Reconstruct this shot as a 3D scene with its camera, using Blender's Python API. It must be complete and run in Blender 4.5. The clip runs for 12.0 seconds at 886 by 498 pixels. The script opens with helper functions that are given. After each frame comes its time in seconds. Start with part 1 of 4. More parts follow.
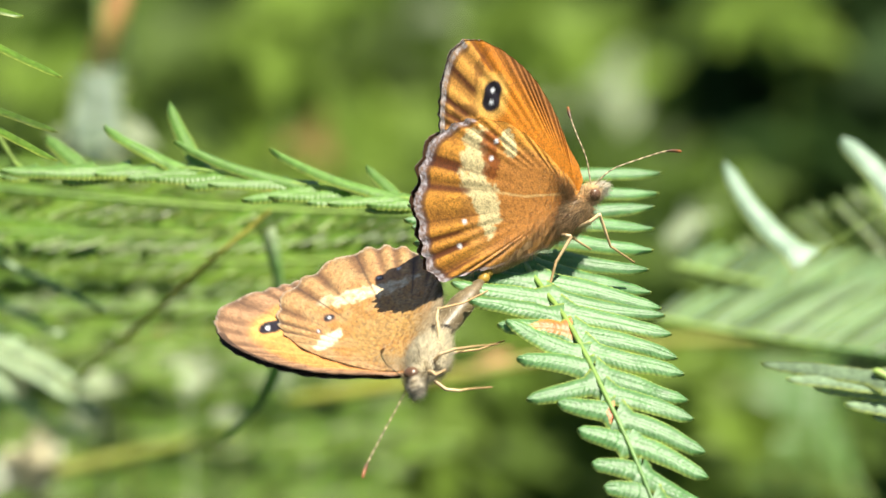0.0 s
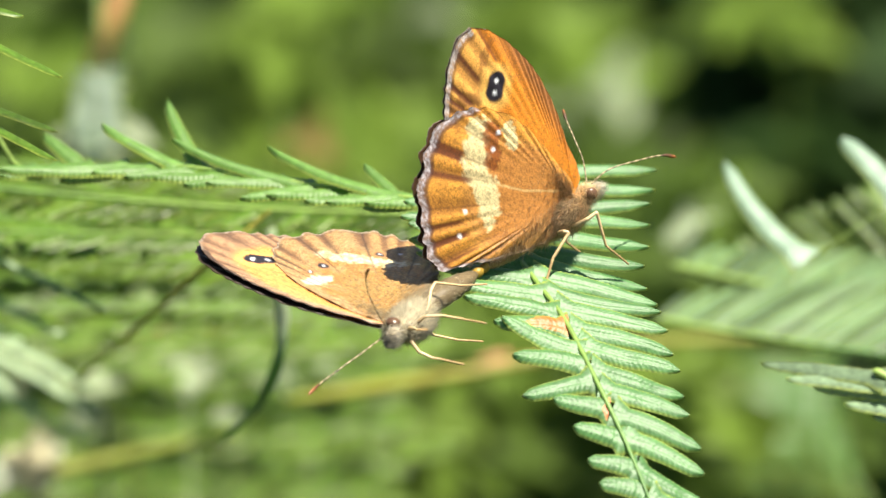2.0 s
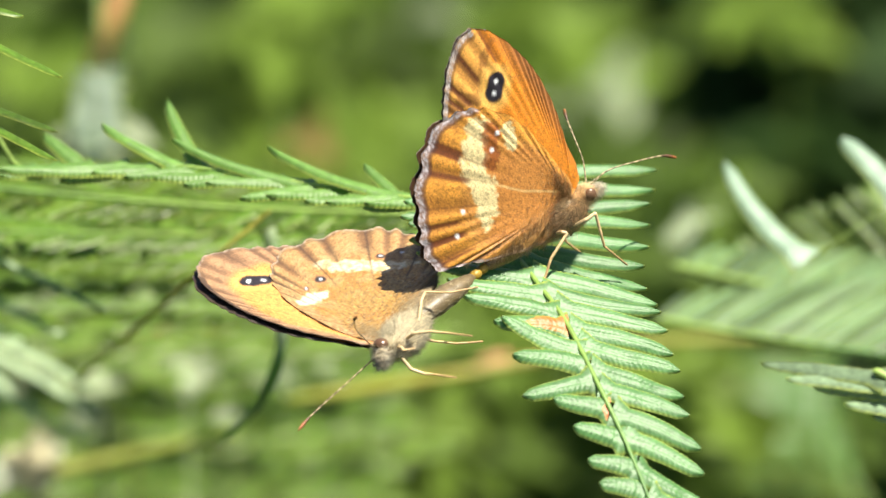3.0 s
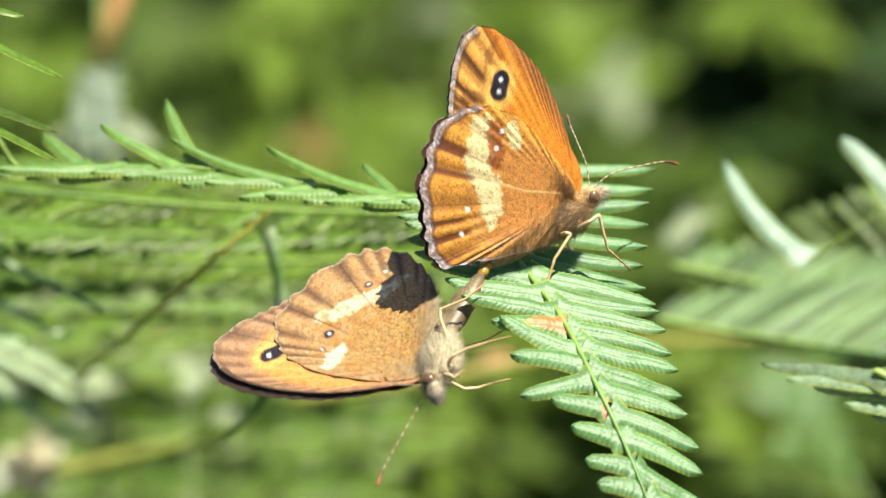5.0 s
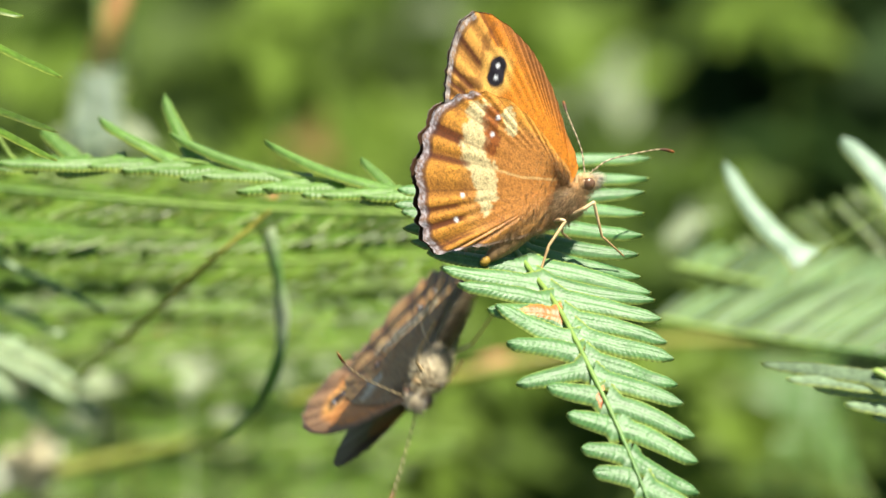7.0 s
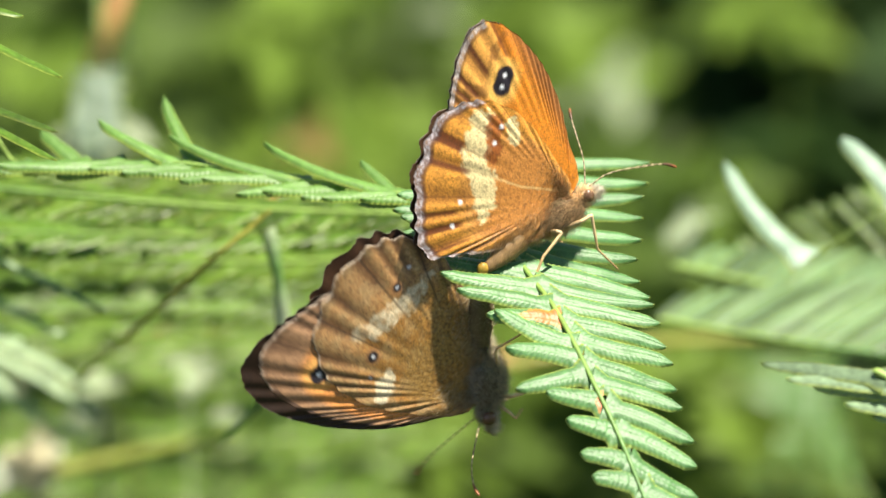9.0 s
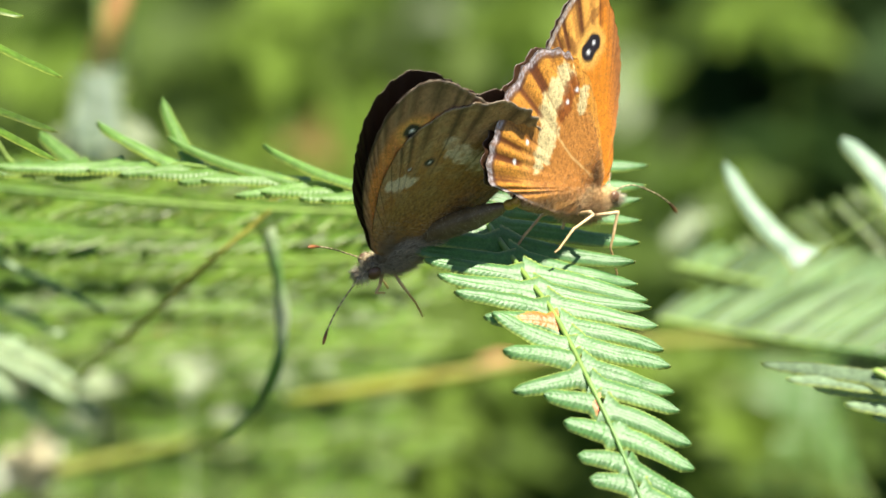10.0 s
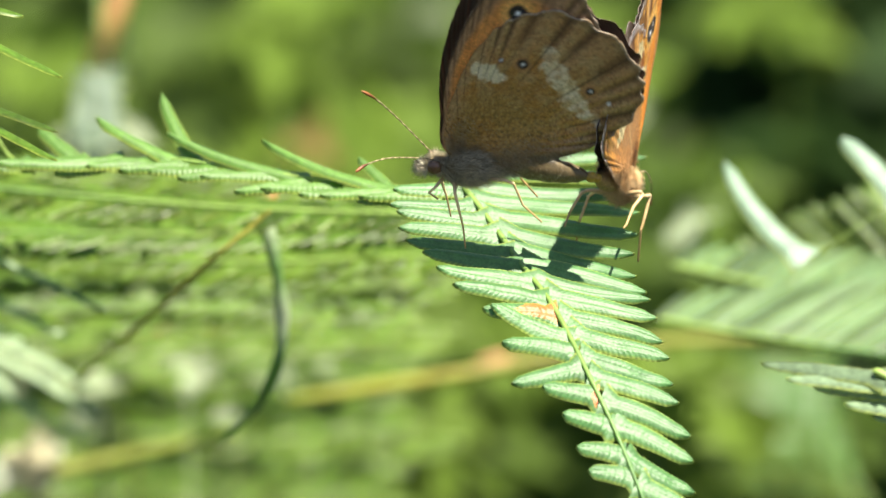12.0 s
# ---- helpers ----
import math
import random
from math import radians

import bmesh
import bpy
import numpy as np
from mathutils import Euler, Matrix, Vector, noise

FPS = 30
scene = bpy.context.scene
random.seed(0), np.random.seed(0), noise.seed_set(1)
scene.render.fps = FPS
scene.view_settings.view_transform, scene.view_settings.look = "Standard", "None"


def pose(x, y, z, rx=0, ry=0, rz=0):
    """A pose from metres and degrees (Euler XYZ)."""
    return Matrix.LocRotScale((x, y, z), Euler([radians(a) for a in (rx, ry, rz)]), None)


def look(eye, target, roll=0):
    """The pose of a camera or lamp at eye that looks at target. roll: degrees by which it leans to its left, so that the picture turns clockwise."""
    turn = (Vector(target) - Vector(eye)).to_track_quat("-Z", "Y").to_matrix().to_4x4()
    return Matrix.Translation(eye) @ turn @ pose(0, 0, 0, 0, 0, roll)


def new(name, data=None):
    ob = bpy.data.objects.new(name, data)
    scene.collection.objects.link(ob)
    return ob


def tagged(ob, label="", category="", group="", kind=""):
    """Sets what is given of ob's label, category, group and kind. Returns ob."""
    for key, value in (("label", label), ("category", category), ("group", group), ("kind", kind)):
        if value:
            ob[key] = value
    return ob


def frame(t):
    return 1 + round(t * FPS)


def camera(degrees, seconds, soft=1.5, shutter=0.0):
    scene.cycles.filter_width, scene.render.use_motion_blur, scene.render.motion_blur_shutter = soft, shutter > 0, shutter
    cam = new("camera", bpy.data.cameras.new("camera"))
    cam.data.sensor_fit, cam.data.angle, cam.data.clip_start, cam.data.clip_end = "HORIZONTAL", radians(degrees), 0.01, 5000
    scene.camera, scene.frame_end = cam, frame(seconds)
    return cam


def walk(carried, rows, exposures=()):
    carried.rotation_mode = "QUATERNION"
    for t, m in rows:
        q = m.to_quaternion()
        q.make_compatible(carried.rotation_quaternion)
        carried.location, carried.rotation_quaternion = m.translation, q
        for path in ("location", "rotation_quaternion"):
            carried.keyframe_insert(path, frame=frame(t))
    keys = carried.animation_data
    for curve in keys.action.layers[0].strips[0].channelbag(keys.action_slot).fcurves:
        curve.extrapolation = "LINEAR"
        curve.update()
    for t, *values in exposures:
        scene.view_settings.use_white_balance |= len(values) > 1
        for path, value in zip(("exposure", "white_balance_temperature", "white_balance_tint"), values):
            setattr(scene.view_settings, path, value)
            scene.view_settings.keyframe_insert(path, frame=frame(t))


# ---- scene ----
cam = camera(6.0, 12.0, soft=1.5, shutter=0.5)
EYE = (0.0, -0.82693, 0.30098)
walk(cam, [(0, look(EYE, (0, 0, 0))), (12, look(EYE, (0, 0, 0)))], exposures=[(0, 1.05), (3, 1.05), (5, 1.0), (7, 1.0), (9, 1.12), (10.5, 1.17), (12, 1.24)])
cam.data.dof.use_dof = True
cam.data.dof.focus_distance = 0.880
cam.data.dof.aperture_fstop = 28.0

# ---- layout: a sheet square to the view line through the origin, in cells of 1/17 mm ----
MM = 0.001
TILT = radians(20)
RIGHT = Vector((1, 0, 0))
RISE = Vector((0, math.sin(TILT), math.cos(TILT)))
NEAR = Vector((0, -math.cos(TILT), math.sin(TILT)))


def spot(i, j, away):
    """The place of cell (i, j) on a sheet that lies away mm behind the origin."""
    k = (880 + away) / 880 / 17
    return (RIGHT * ((i - 784) * k) + RISE * ((441 - j) * k) - NEAR * away) * MM


def lin(code):
    """Linear colour from a hex code."""
    return tuple((c / 12.92 if c <= 0.04045 else ((c + 0.055) / 1.055) ** 2.4)
                 for c in (int(code[n:n + 2], 16) / 255 for n in (0, 2, 4)))


# ---- light ----
SUN_WAY = (RIGHT * 0.28 + RISE * 0.86 + NEAR * 0.41).normalized()
sun = new("sun", bpy.data.lights.new("sun", "SUN"))
sun.data.energy, sun.data.angle, sun.data.color = 5.4, radians(0.5), (1.0, 0.93, 0.78)
sun.matrix_world = look(SUN_WAY * 3, (0, 0, 0))
world = bpy.data.worlds.new("sky")
scene.world = world
world.use_nodes = True
wt = world.node_tree
sky = wt.nodes.new("ShaderNodeTexSky")
sky.sky_type, sky.sun_disc = "NISHITA", False
sky.sun_elevation = math.asin(SUN_WAY.z)
sky.sun_rotation = math.atan2(SUN_WAY.x, SUN_WAY.y)
wt.links.new(sky.outputs[0], wt.nodes["Background"].inputs[0])
wt.nodes["Background"].inputs[1].default_value = 0.06


# ---- materials ----
def material(name):
    m = bpy.data.materials.new(name)
    m.use_nodes = True
    t = m.node_tree
    return m, t, t.nodes["Principled BSDF"], t.nodes["Material Output"]


def noise_node(t, scale, detail=3.0, rough=0.55):
    co = t.nodes.new("ShaderNodeTexCoord")
    n = t.nodes.new("ShaderNodeTexNoise")
    n.inputs["Scale"].default_value, n.inputs["Detail"].default_value = scale, detail
    n.inputs["Roughness"].default_value = rough
    t.links.new(co.outputs["Object"], n.inputs["Vector"])
    return n.outputs["Fac"]


def span(t, source, low, high):
    r = t.nodes.new("ShaderNodeMapRange")
    r.inputs["From Min"].default_value, r.inputs["From Max"].default_value = 0.25, 0.75
    r.inputs["To Min"].default_value, r.inputs["To Max"].default_value = low, high
    t.links.new(source, r.inputs["Value"])
    return r.outputs[0]


def times(t, colour, factor):
    m = t.nodes.new("ShaderNodeVectorMath")
    m.operation = "MULTIPLY"
    t.links.new(colour, m.inputs[0])
    t.links.new(factor, m.inputs[1])
    return m.outputs[0]


def product(t, a, b):
    m = t.nodes.new("ShaderNodeMath")
    m.operation = "MULTIPLY"
    t.links.new(a, m.inputs[0])
    t.links.new(b, m.inputs[1])
    return m.outputs[0]


def bump(t, p, height, strength, distance):
    b = t.nodes.new("ShaderNodeBump")
    b.inputs["Strength"].default_value, b.inputs["Distance"].default_value = strength, distance
    t.links.new(height, b.inputs["Height"])
    t.links.new(b.outputs[0], p.inputs["Normal"])


def leaky(t, p, out, colour, share):
    """Lets a share of the light pass through a thin sheet."""
    tr = t.nodes.new("ShaderNodeBsdfTranslucent")
    mix = t.nodes.new("ShaderNodeMixShader")
    mix.inputs[0].default_value = share
    t.links.new(colour, tr.inputs[0])
    t.links.new(p.outputs[0], mix.inputs[1])
    t.links.new(tr.outputs[0], mix.inputs[2])
    t.links.new(mix.outputs[0], out.inputs[0])


def painted(name, rough, grain, low, high, share=0.0, spec=0.3, relief=0.0, sheen=0.0):
    """A surface whose pigment is stored per vertex, with grain at two sizes."""
    m, t, p, out = material(name)
    a = t.nodes.new("ShaderNodeVertexColor")
    a.layer_name = "pigment"
    f = product(t, span(t, noise_node(t, grain), low, high), span(t, noise_node(t, grain / 4), 0.8, 1.2))
    c = times(t, a.outputs[0], f)
    t.links.new(c, p.inputs["Base Color"])
    p.inputs["Roughness"].default_value = rough
    p.inputs["Specular IOR Level"].default_value = spec
    p.inputs["Sheen Weight"].default_value = sheen
    p.inputs["Sheen Roughness"].default_value = 0.28
    p.inputs["Sheen Tint"].default_value = (1.0, 0.93, 0.82, 1)
    if relief:
        bump(t, p, noise_node(t, grain), 0.6, relief)
    if share:
        leaky(t, p, out, c, share)
    return m


def plain(name, colour, rough, grain, low=0.75, high=1.25, share=0.0, spec=0.4, relief=0.0):
    """A surface of one pigment, varied at two sizes and from piece to piece."""
    m, t, p, out = material(name)
    rgb = t.nodes.new("ShaderNodeRGB")
    rgb.outputs[0].default_value = (*colour, 1)
    f = product(t, span(t, noise_node(t, grain), low, high), span(t, noise_node(t, grain / 5), 0.85, 1.15))
    info = t.nodes.new("ShaderNodeObjectInfo")
    r = t.nodes.new("ShaderNodeMapRange")
    r.inputs["To Min"].default_value, r.inputs["To Max"].default_value = 0.85, 1.15
    t.links.new(info.outputs["Random"], r.inputs["Value"])
    c = times(t, rgb.outputs[0], product(t, f, r.outputs[0]))
    t.links.new(c, p.inputs["Base Color"])
    p.inputs["Roughness"].default_value = rough
    p.inputs["Specular IOR Level"].default_value = spec
    if relief:
        bump(t, p, noise_node(t, grain), 0.5, relief)
    if share:
        leaky(t, p, out, c, share)
    return m


WING = painted("wing_scales", 0.5, 7200, 0.6, 1.4, share=0.1, spec=0.6, relief=0.00005, sheen=0.08)
FUR = painted("insect_hair", 0.6, 2500, 0.7, 1.3, share=0.4, spec=0.35)
CHITIN = painted("chitin", 0.42, 4000, 0.75, 1.25, spec=0.45, relief=0.00003)
EYE_GLOSS = painted("compound_eye", 0.25, 6000, 0.8, 1.2, spec=0.6)
BLADE = painted("fern_blade", 0.47, 4600, 0.78, 1.22, share=0.22, spec=0.7, relief=0.00007)
THICKET = painted("thicket_blade", 0.4, 1600, 0.78, 1.22, share=0.5, spec=0.45)
STALK = painted("fern_stalk", 0.45, 1500, 0.8, 1.2, share=0.05, spec=0.4)
SOIL = plain("leaf_litter_soil", (0.035, 0.026, 0.016), 0.95, 40, 0.4, 1.6, relief=0.01)


# ---- meshes ----
def part(name, bm, mat, parent=None, label=""):
    me = bpy.data.meshes.new(name)
    bm.to_mesh(me)
    bm.free()
    for f in me.polygons:
        f.use_smooth = True
    me.materials.append(mat)
    ob = new(name, me)
    ob.parent = parent
    return tagged(ob, label)


def sheet_mesh(name, verts, faces, colours, mat, parent=None, label=""):
    me = bpy.data.meshes.new(name)
    me.from_pydata([tuple(v) for v in verts], [], faces)
    ca = me.color_attributes.new("pigment", "FLOAT_COLOR", "POINT")
    flat = np.ones((len(verts), 4), np.float32)
    flat[:, :3] = colours
    ca.data.foreach_set("color", flat.ravel())
    me.polygons.foreach_set("use_smooth", [True] * len(faces))
    me.materials.append(mat)
    me.update()
    ob = new(name, me)
    ob.parent = parent
    return tagged(ob, label)


def curve_through(points, n):
    """n points on a smooth line through the points (Catmull-Rom)."""
    p = [Vector(q) for q in points]
    p = [p[0] * 2 - p[1]] + p + [p[-1] * 2 - p[-2]]
    out = []
    for k in range(n):
        s = k / (n - 1) * (len(p) - 3)
        b = min(int(s), len(p) - 4)
        f = s - b
        a, c, d, e = p[b:b + 4]
        out.append(0.5 * (2 * c + (d - a) * f + (2 * a - 5 * c + 4 * d - e) * f * f + (3 * c - a - 3 * d + e) * f ** 3))
    return out


def tube_data(points, radii, colours, n=16, sides=7):
    """Verts, faces and pigments of a tapered tube through the points; radii and pigments are knots along it."""
    line = curve_through(points, n)
    verts, faces, cols = [], [], []
    side = Vector((0.3, 0.2, 1))
    for k, c in enumerate(line):
        t = (line[min(k + 1, n - 1)] - line[max(k - 1, 0)]).normalized()
        a = (side - t * side.dot(t)).normalized()
        b = t.cross(a)
        s = k / (n - 1)
        r = float(np.interp(s, np.linspace(0, 1, len(radii)), radii))
        if k in (0, n - 1):
            r *= 0.4
        col = [float(np.interp(s, np.linspace(0, 1, len(colours)), [q[m] for q in colours])) for m in range(3)]
        for w in range(sides):
            g = 2 * math.pi * w / sides
            verts.append(c + (a * math.cos(g) + b * math.sin(g)) * r)
            cols.append(col)
        if k:
            for w in range(sides):
                u = (w + 1) % sides
                faces.append(((k - 1) * sides + w, (k - 1) * sides + u, k * sides + u, k * sides + w))
    faces.append(tuple(reversed(range(sides))))
    faces.append(tuple(range((n - 1) * sides, n * sides)))
    return verts, faces, cols


def tube(name, points, radii, colours, mat, parent=None, label="", n=16, sides=7, scale=MM):
    v, f, c = tube_data(points, radii, colours, n, sides)
    return sheet_mesh(name, [q * scale for q in v], f, c, mat, parent, label)


def lump_data(centre, size, colour, rings=14, sides=18, taper=None, seed=0.0, rough=0.05):
    """An uneven egg along x."""
    verts, faces, cols = [], [], []
    for k in range(rings + 1):
        s = k / rings
        x = -math.cos(math.pi * s)
        r = math.sin(math.pi * s) * (taper(s) if taper else 1)
        for w in range(sides):
            g = 2 * math.pi * w / sides
            q = Vector((x * size[0], math.cos(g) * r * size[1], math.sin(g) * r * size[2]))
            q *= 1 + rough * noise.noise(q * 1.3 + Vector((seed, 0, 0)))
            verts.append(Vector(centre) + q)
            v = 1 + 0.35 * noise.noise(q * 2.1 + Vector((0, seed, 3)))
            cols.append([c * v for c in colour])
        if k:
            for w in range(sides):
                u = (w + 1) % sides
                faces.append(((k - 1) * sides + w, (k - 1) * sides + u, k * sides + u, k * sides + w))
    return verts, faces, cols


def hair_data(roots, ways, length, width, colour, seed):
    rnd = random.Random(seed)
    verts, faces, cols = [], [], []
    for r, w in zip(roots, ways):
        w = (w + Vector((rnd.uniform(-.5, .5), rnd.uniform(-.5, .5), rnd.uniform(-.5, .5)))).normalized()
        a = w.orthogonal().normalized() * width
        b = w.cross(a)
        n = len(verts)
        l = length * rnd.uniform(0.5, 1.3)
        verts += [r + a, r - a * 0.5 + b * 0.87, r - a * 0.5 - b * 0.87, r + w * l + Vector((0, 0, -0.12 * l))]
        faces += [(n, n + 1, n + 3), (n + 1, n + 2, n + 3), (n + 2, n, n + 3)]
        v = rnd.uniform(0.6, 1.4)
        cols += [[c * v for c in colour]] * 4
    return verts, faces, cols


# ---- butterflies ----
def outline(knots, n):
    p = [Vector((*k, 0)) for k in knots]
    m = len(p)
    out = []
    for k in range(n):
        s = k / n * m
        b = int(s)
        f = s - b
        a, c, d, e = p[(b - 1) % m], p[b % m], p[(b + 1) % m], p[(b + 2) % m]
        q = 0.5 * (2 * c + (d - a) * f + (2 * a - 5 * c + 4 * d - e) * f * f + (3 * c - a - 3 * d + e) * f ** 3)
        out.append((q.x, q.y))
    # even steps along the rim
    o = np.array(out + out[:1])
    d = np.concatenate([[0], np.cumsum(np.hypot(*np.diff(o, axis=0).T))])
    u = np.linspace(0, d[-1], n, endpoint=False)
    return np.stack([np.interp(u, d, o[:, 0]), np.interp(u, d, o[:, 1])], 1)


def soft(x, lo, hi):
    s = np.clip((x - lo) / (hi - lo), 0, 1)
    return s * s * (3 - 2 * s)


def field(x, z, scale, seed):
    return np.array([noise.noise(Vector((a * scale, b * scale, seed))) for a, b in zip(x, z)])


def blend(base, colour, amount):
    a = np.clip(amount, 0, 1)[:, None]
    return base * (1 - a) + np.array(colour)[None, :] * a


def disc(x, z, cx, cz, r, edge=0.18, wob=None):
    d = np.hypot(x - cx, z - cz)
    if wob is not None:
        d = d + wob
    return 1 - soft(d, r - edge, r + edge)


def bent(a):
    """Uneven spacing of the veins round the rim."""
    return a + 0.016 * np.sin(6.28 * a * 3 + 1) + 0.009 * np.sin(6.28 * a * 7)


PAINTED = {}


def wing(name, parent, knots, base, side, paint_out, paint_in, label, gap, rim_wave, seed, veins, fold=0.0, down=None):
    """One wing of two thin scaled faces, with raised veins; side is 1 for the left wing, -1 for the right."""
    na, nr = 210, 92
    if paint_out not in PAINTED:
        rim = outline(knots, na)
        x, z, r, a, y = [], [], [], [], []
        for k in range(nr + 1):
            s = (k / nr) ** 0.85
            for w in range(na):
                q = w / na
                wave = 1 + rim_wave * (s ** 6) * math.cos(2 * math.pi * bent(q) * veins) + 0.012 * s ** 10 * noise.noise(Vector((w * 1.2, seed, 0)))
                x.append(base[0] + (rim[w][0] - base[0]) * s * wave)
                z.append(base[1] + (rim[w][1] - base[1]) * s * wave)
                r.append(s)
                a.append(q)
                y.append(gap + 0.16 * math.sin(math.pi * s * 0.9) + 0.065 * float(soft(s, 0.3, 0.8)) * math.cos(2 * math.pi * bent(q) * veins)
                         + fold * float(soft(3.6 - z[-1], 0.0, 6.0) * soft(-x[-1], 1.0, 5.5) * soft(15.5 + x[-1], 0.0, 5.0))
                         + 0.14 * noise.noise(Vector((x[-1] * 0.16, z[-1] * 0.16, seed))))
        x, z, r, a, y = map(np.array, (x, z, r, a, y))
        PAINTED[paint_out] = (x, y, z, r, [np.clip(p(x, z, r, a), 0.004, 0.9) for p in (paint_out, paint_in)])
    x, y, z, r_grid, pigments = PAINTED[paint_out]
    verts, faces, cols = [], [], []
    for off, pigment in zip((0.035, -0.035), pigments):
        n0 = len(verts)
        verts += [Vector((p * MM, side * (q + off) * MM, s * MM)) for p, q, s in zip(x, y, z)]
        cols.append(pigment)
        for k in range(1, nr + 1):
            for w in range(na):
                u = (w + 1) % na
                f = (n0 + (k - 1) * na + w, n0 + (k - 1) * na + u, n0 + k * na + u, n0 + k * na + w)
                faces.append(f if (off > 0) == (side > 0) else f[::-1])
    n1 = (nr + 1) * na
    for w in range(na):
        u = (w + 1) % na
        faces.append((nr * na + w, nr * na + u, n1 + nr * na + u, n1 + nr * na + w))
    ob = sheet_mesh(name, verts, faces, np.concatenate(cols), WING, parent, label)
    if down:
        # hair over the wing root and along the inner margin
        rnd = random.Random(seed)
        roots, ways, tones = [], [], []
        while len(roots) < 5200:
            k = rnd.randrange(len(x))
            reach = max(0.0, 1 - max(0.0, z[k] + 0.25 * max(0.0, -x[k] - 9)) / 3.4) * (1 if x[k] > -15 else 0)
            reach = max(reach, 1 - math.hypot(x[k] + 1.0, z[k] - 0.5) / 5.5)
            if rnd.random() < reach ** 1.5 * (0.25 + 0.75 * r_grid[k]):
                roots.append(Vector((x[k] + rnd.uniform(-.15, .15), side * (y[k] + 0.03), z[k] + rnd.uniform(-.15, .15))))
                ways.append(Vector((-1.0, side * 0.22, -0.55)))
                tones.append(pigments[0][k])
        h = hair_data(roots, ways, 0.95, 0.014, (1, 1, 1), seed)
        mixed = [[p * (0.45 * q + 0.55 * d) for p, q, d in zip(c, tones[n // 4], down)] for n, c in enumerate(h[2])]
        sheet_mesh("fur", [q * MM for q in h[0]], h[1], mixed, FUR, ob, "fine hair along the inner margin")
    return ob


def vein_lines(a, r, width, veins):
    c = np.abs(((bent(a) * veins) % 1) - 0.5) * 2
    return (1 - soft(c, width * 0.5, width)) * soft(r, 0.35, 0.75)


def ocellus(col, x, z, cx, cz, r, ring, dots, ring_r=1.75):
    w = 0.18 * field(x, z, 1.1, 5.0)
    if ring is not None:
        col = blend(col, ring, disc(x, z, cx, cz, r * ring_r, r * 0.35, w))
    col = blend(col, (0.012, 0.008, 0.012), disc(x, z, cx, cz, r, 0.14, w * 0.5))
    for dx, dz, dr in dots:
        col = blend(col, (0.85, 0.87, 0.9), disc(x, z, cx + dx, cz + dz, dr, 0.1))
    return col


def stretch_spot(col, x, z, a, b, r, ring, dots):
    """An eyespot drawn out between two points."""
    w = 0.15 * field(x, z, 1.1, 8.0)
    d = np.array(b) - np.array(a)
    s = np.clip(((x - a[0]) * d[0] + (z - a[1]) * d[1]) / (d @ d), 0, 1)
    dist = np.hypot(x - a[0] - s * d[0], z - a[1] - s * d[1]) + w * 0.6
    if ring is not None:
        col = blend(col, ring, 1 - soft(dist, r * 1.2, r * 2.3))
    col = blend(col, (0.012, 0.008, 0.014), 1 - soft(dist, r - 0.12, r + 0.12))
    for p in (a, b):
        col = blend(col, (0.85, 0.87, 0.9), disc(x, z, p[0], p[1], dots, 0.1))
    return col


def segment_gap(x, z, pts, half, seed):
    """How much a ragged ribbon through the points covers each place."""
    best = np.full(len(x), 9.0)
    for (ax, az, ah), (bx, bz, bh) in zip(pts, pts[1:]):
        dx, dz = bx - ax, bz - az
        s = np.clip(((x - ax) * dx + (z - az) * dz) / (dx * dx + dz * dz), 0, 1)
        best = np.minimum(best, np.hypot(x - ax - s * dx, z - az - s * dz) / (half * (ah + (bh - ah) * s)))
    return 1 - soft(best + 0.7 * field(x, z, 0.8, seed) + 0.45 * field(x, z, 2.4, seed + 1), 0.7, 1.05)


def ragged(x, z):
    return 0.25 + 0.75 * soft(field(x, z, 3.0, 77), -0.2, 0.25)


def speckle(x, z, seed, lo=0.1, hi=0.5):
    return soft(field(x, z, 2.6, seed) + 0.5 * field(x, z, 5.5, seed + 2), lo, hi)


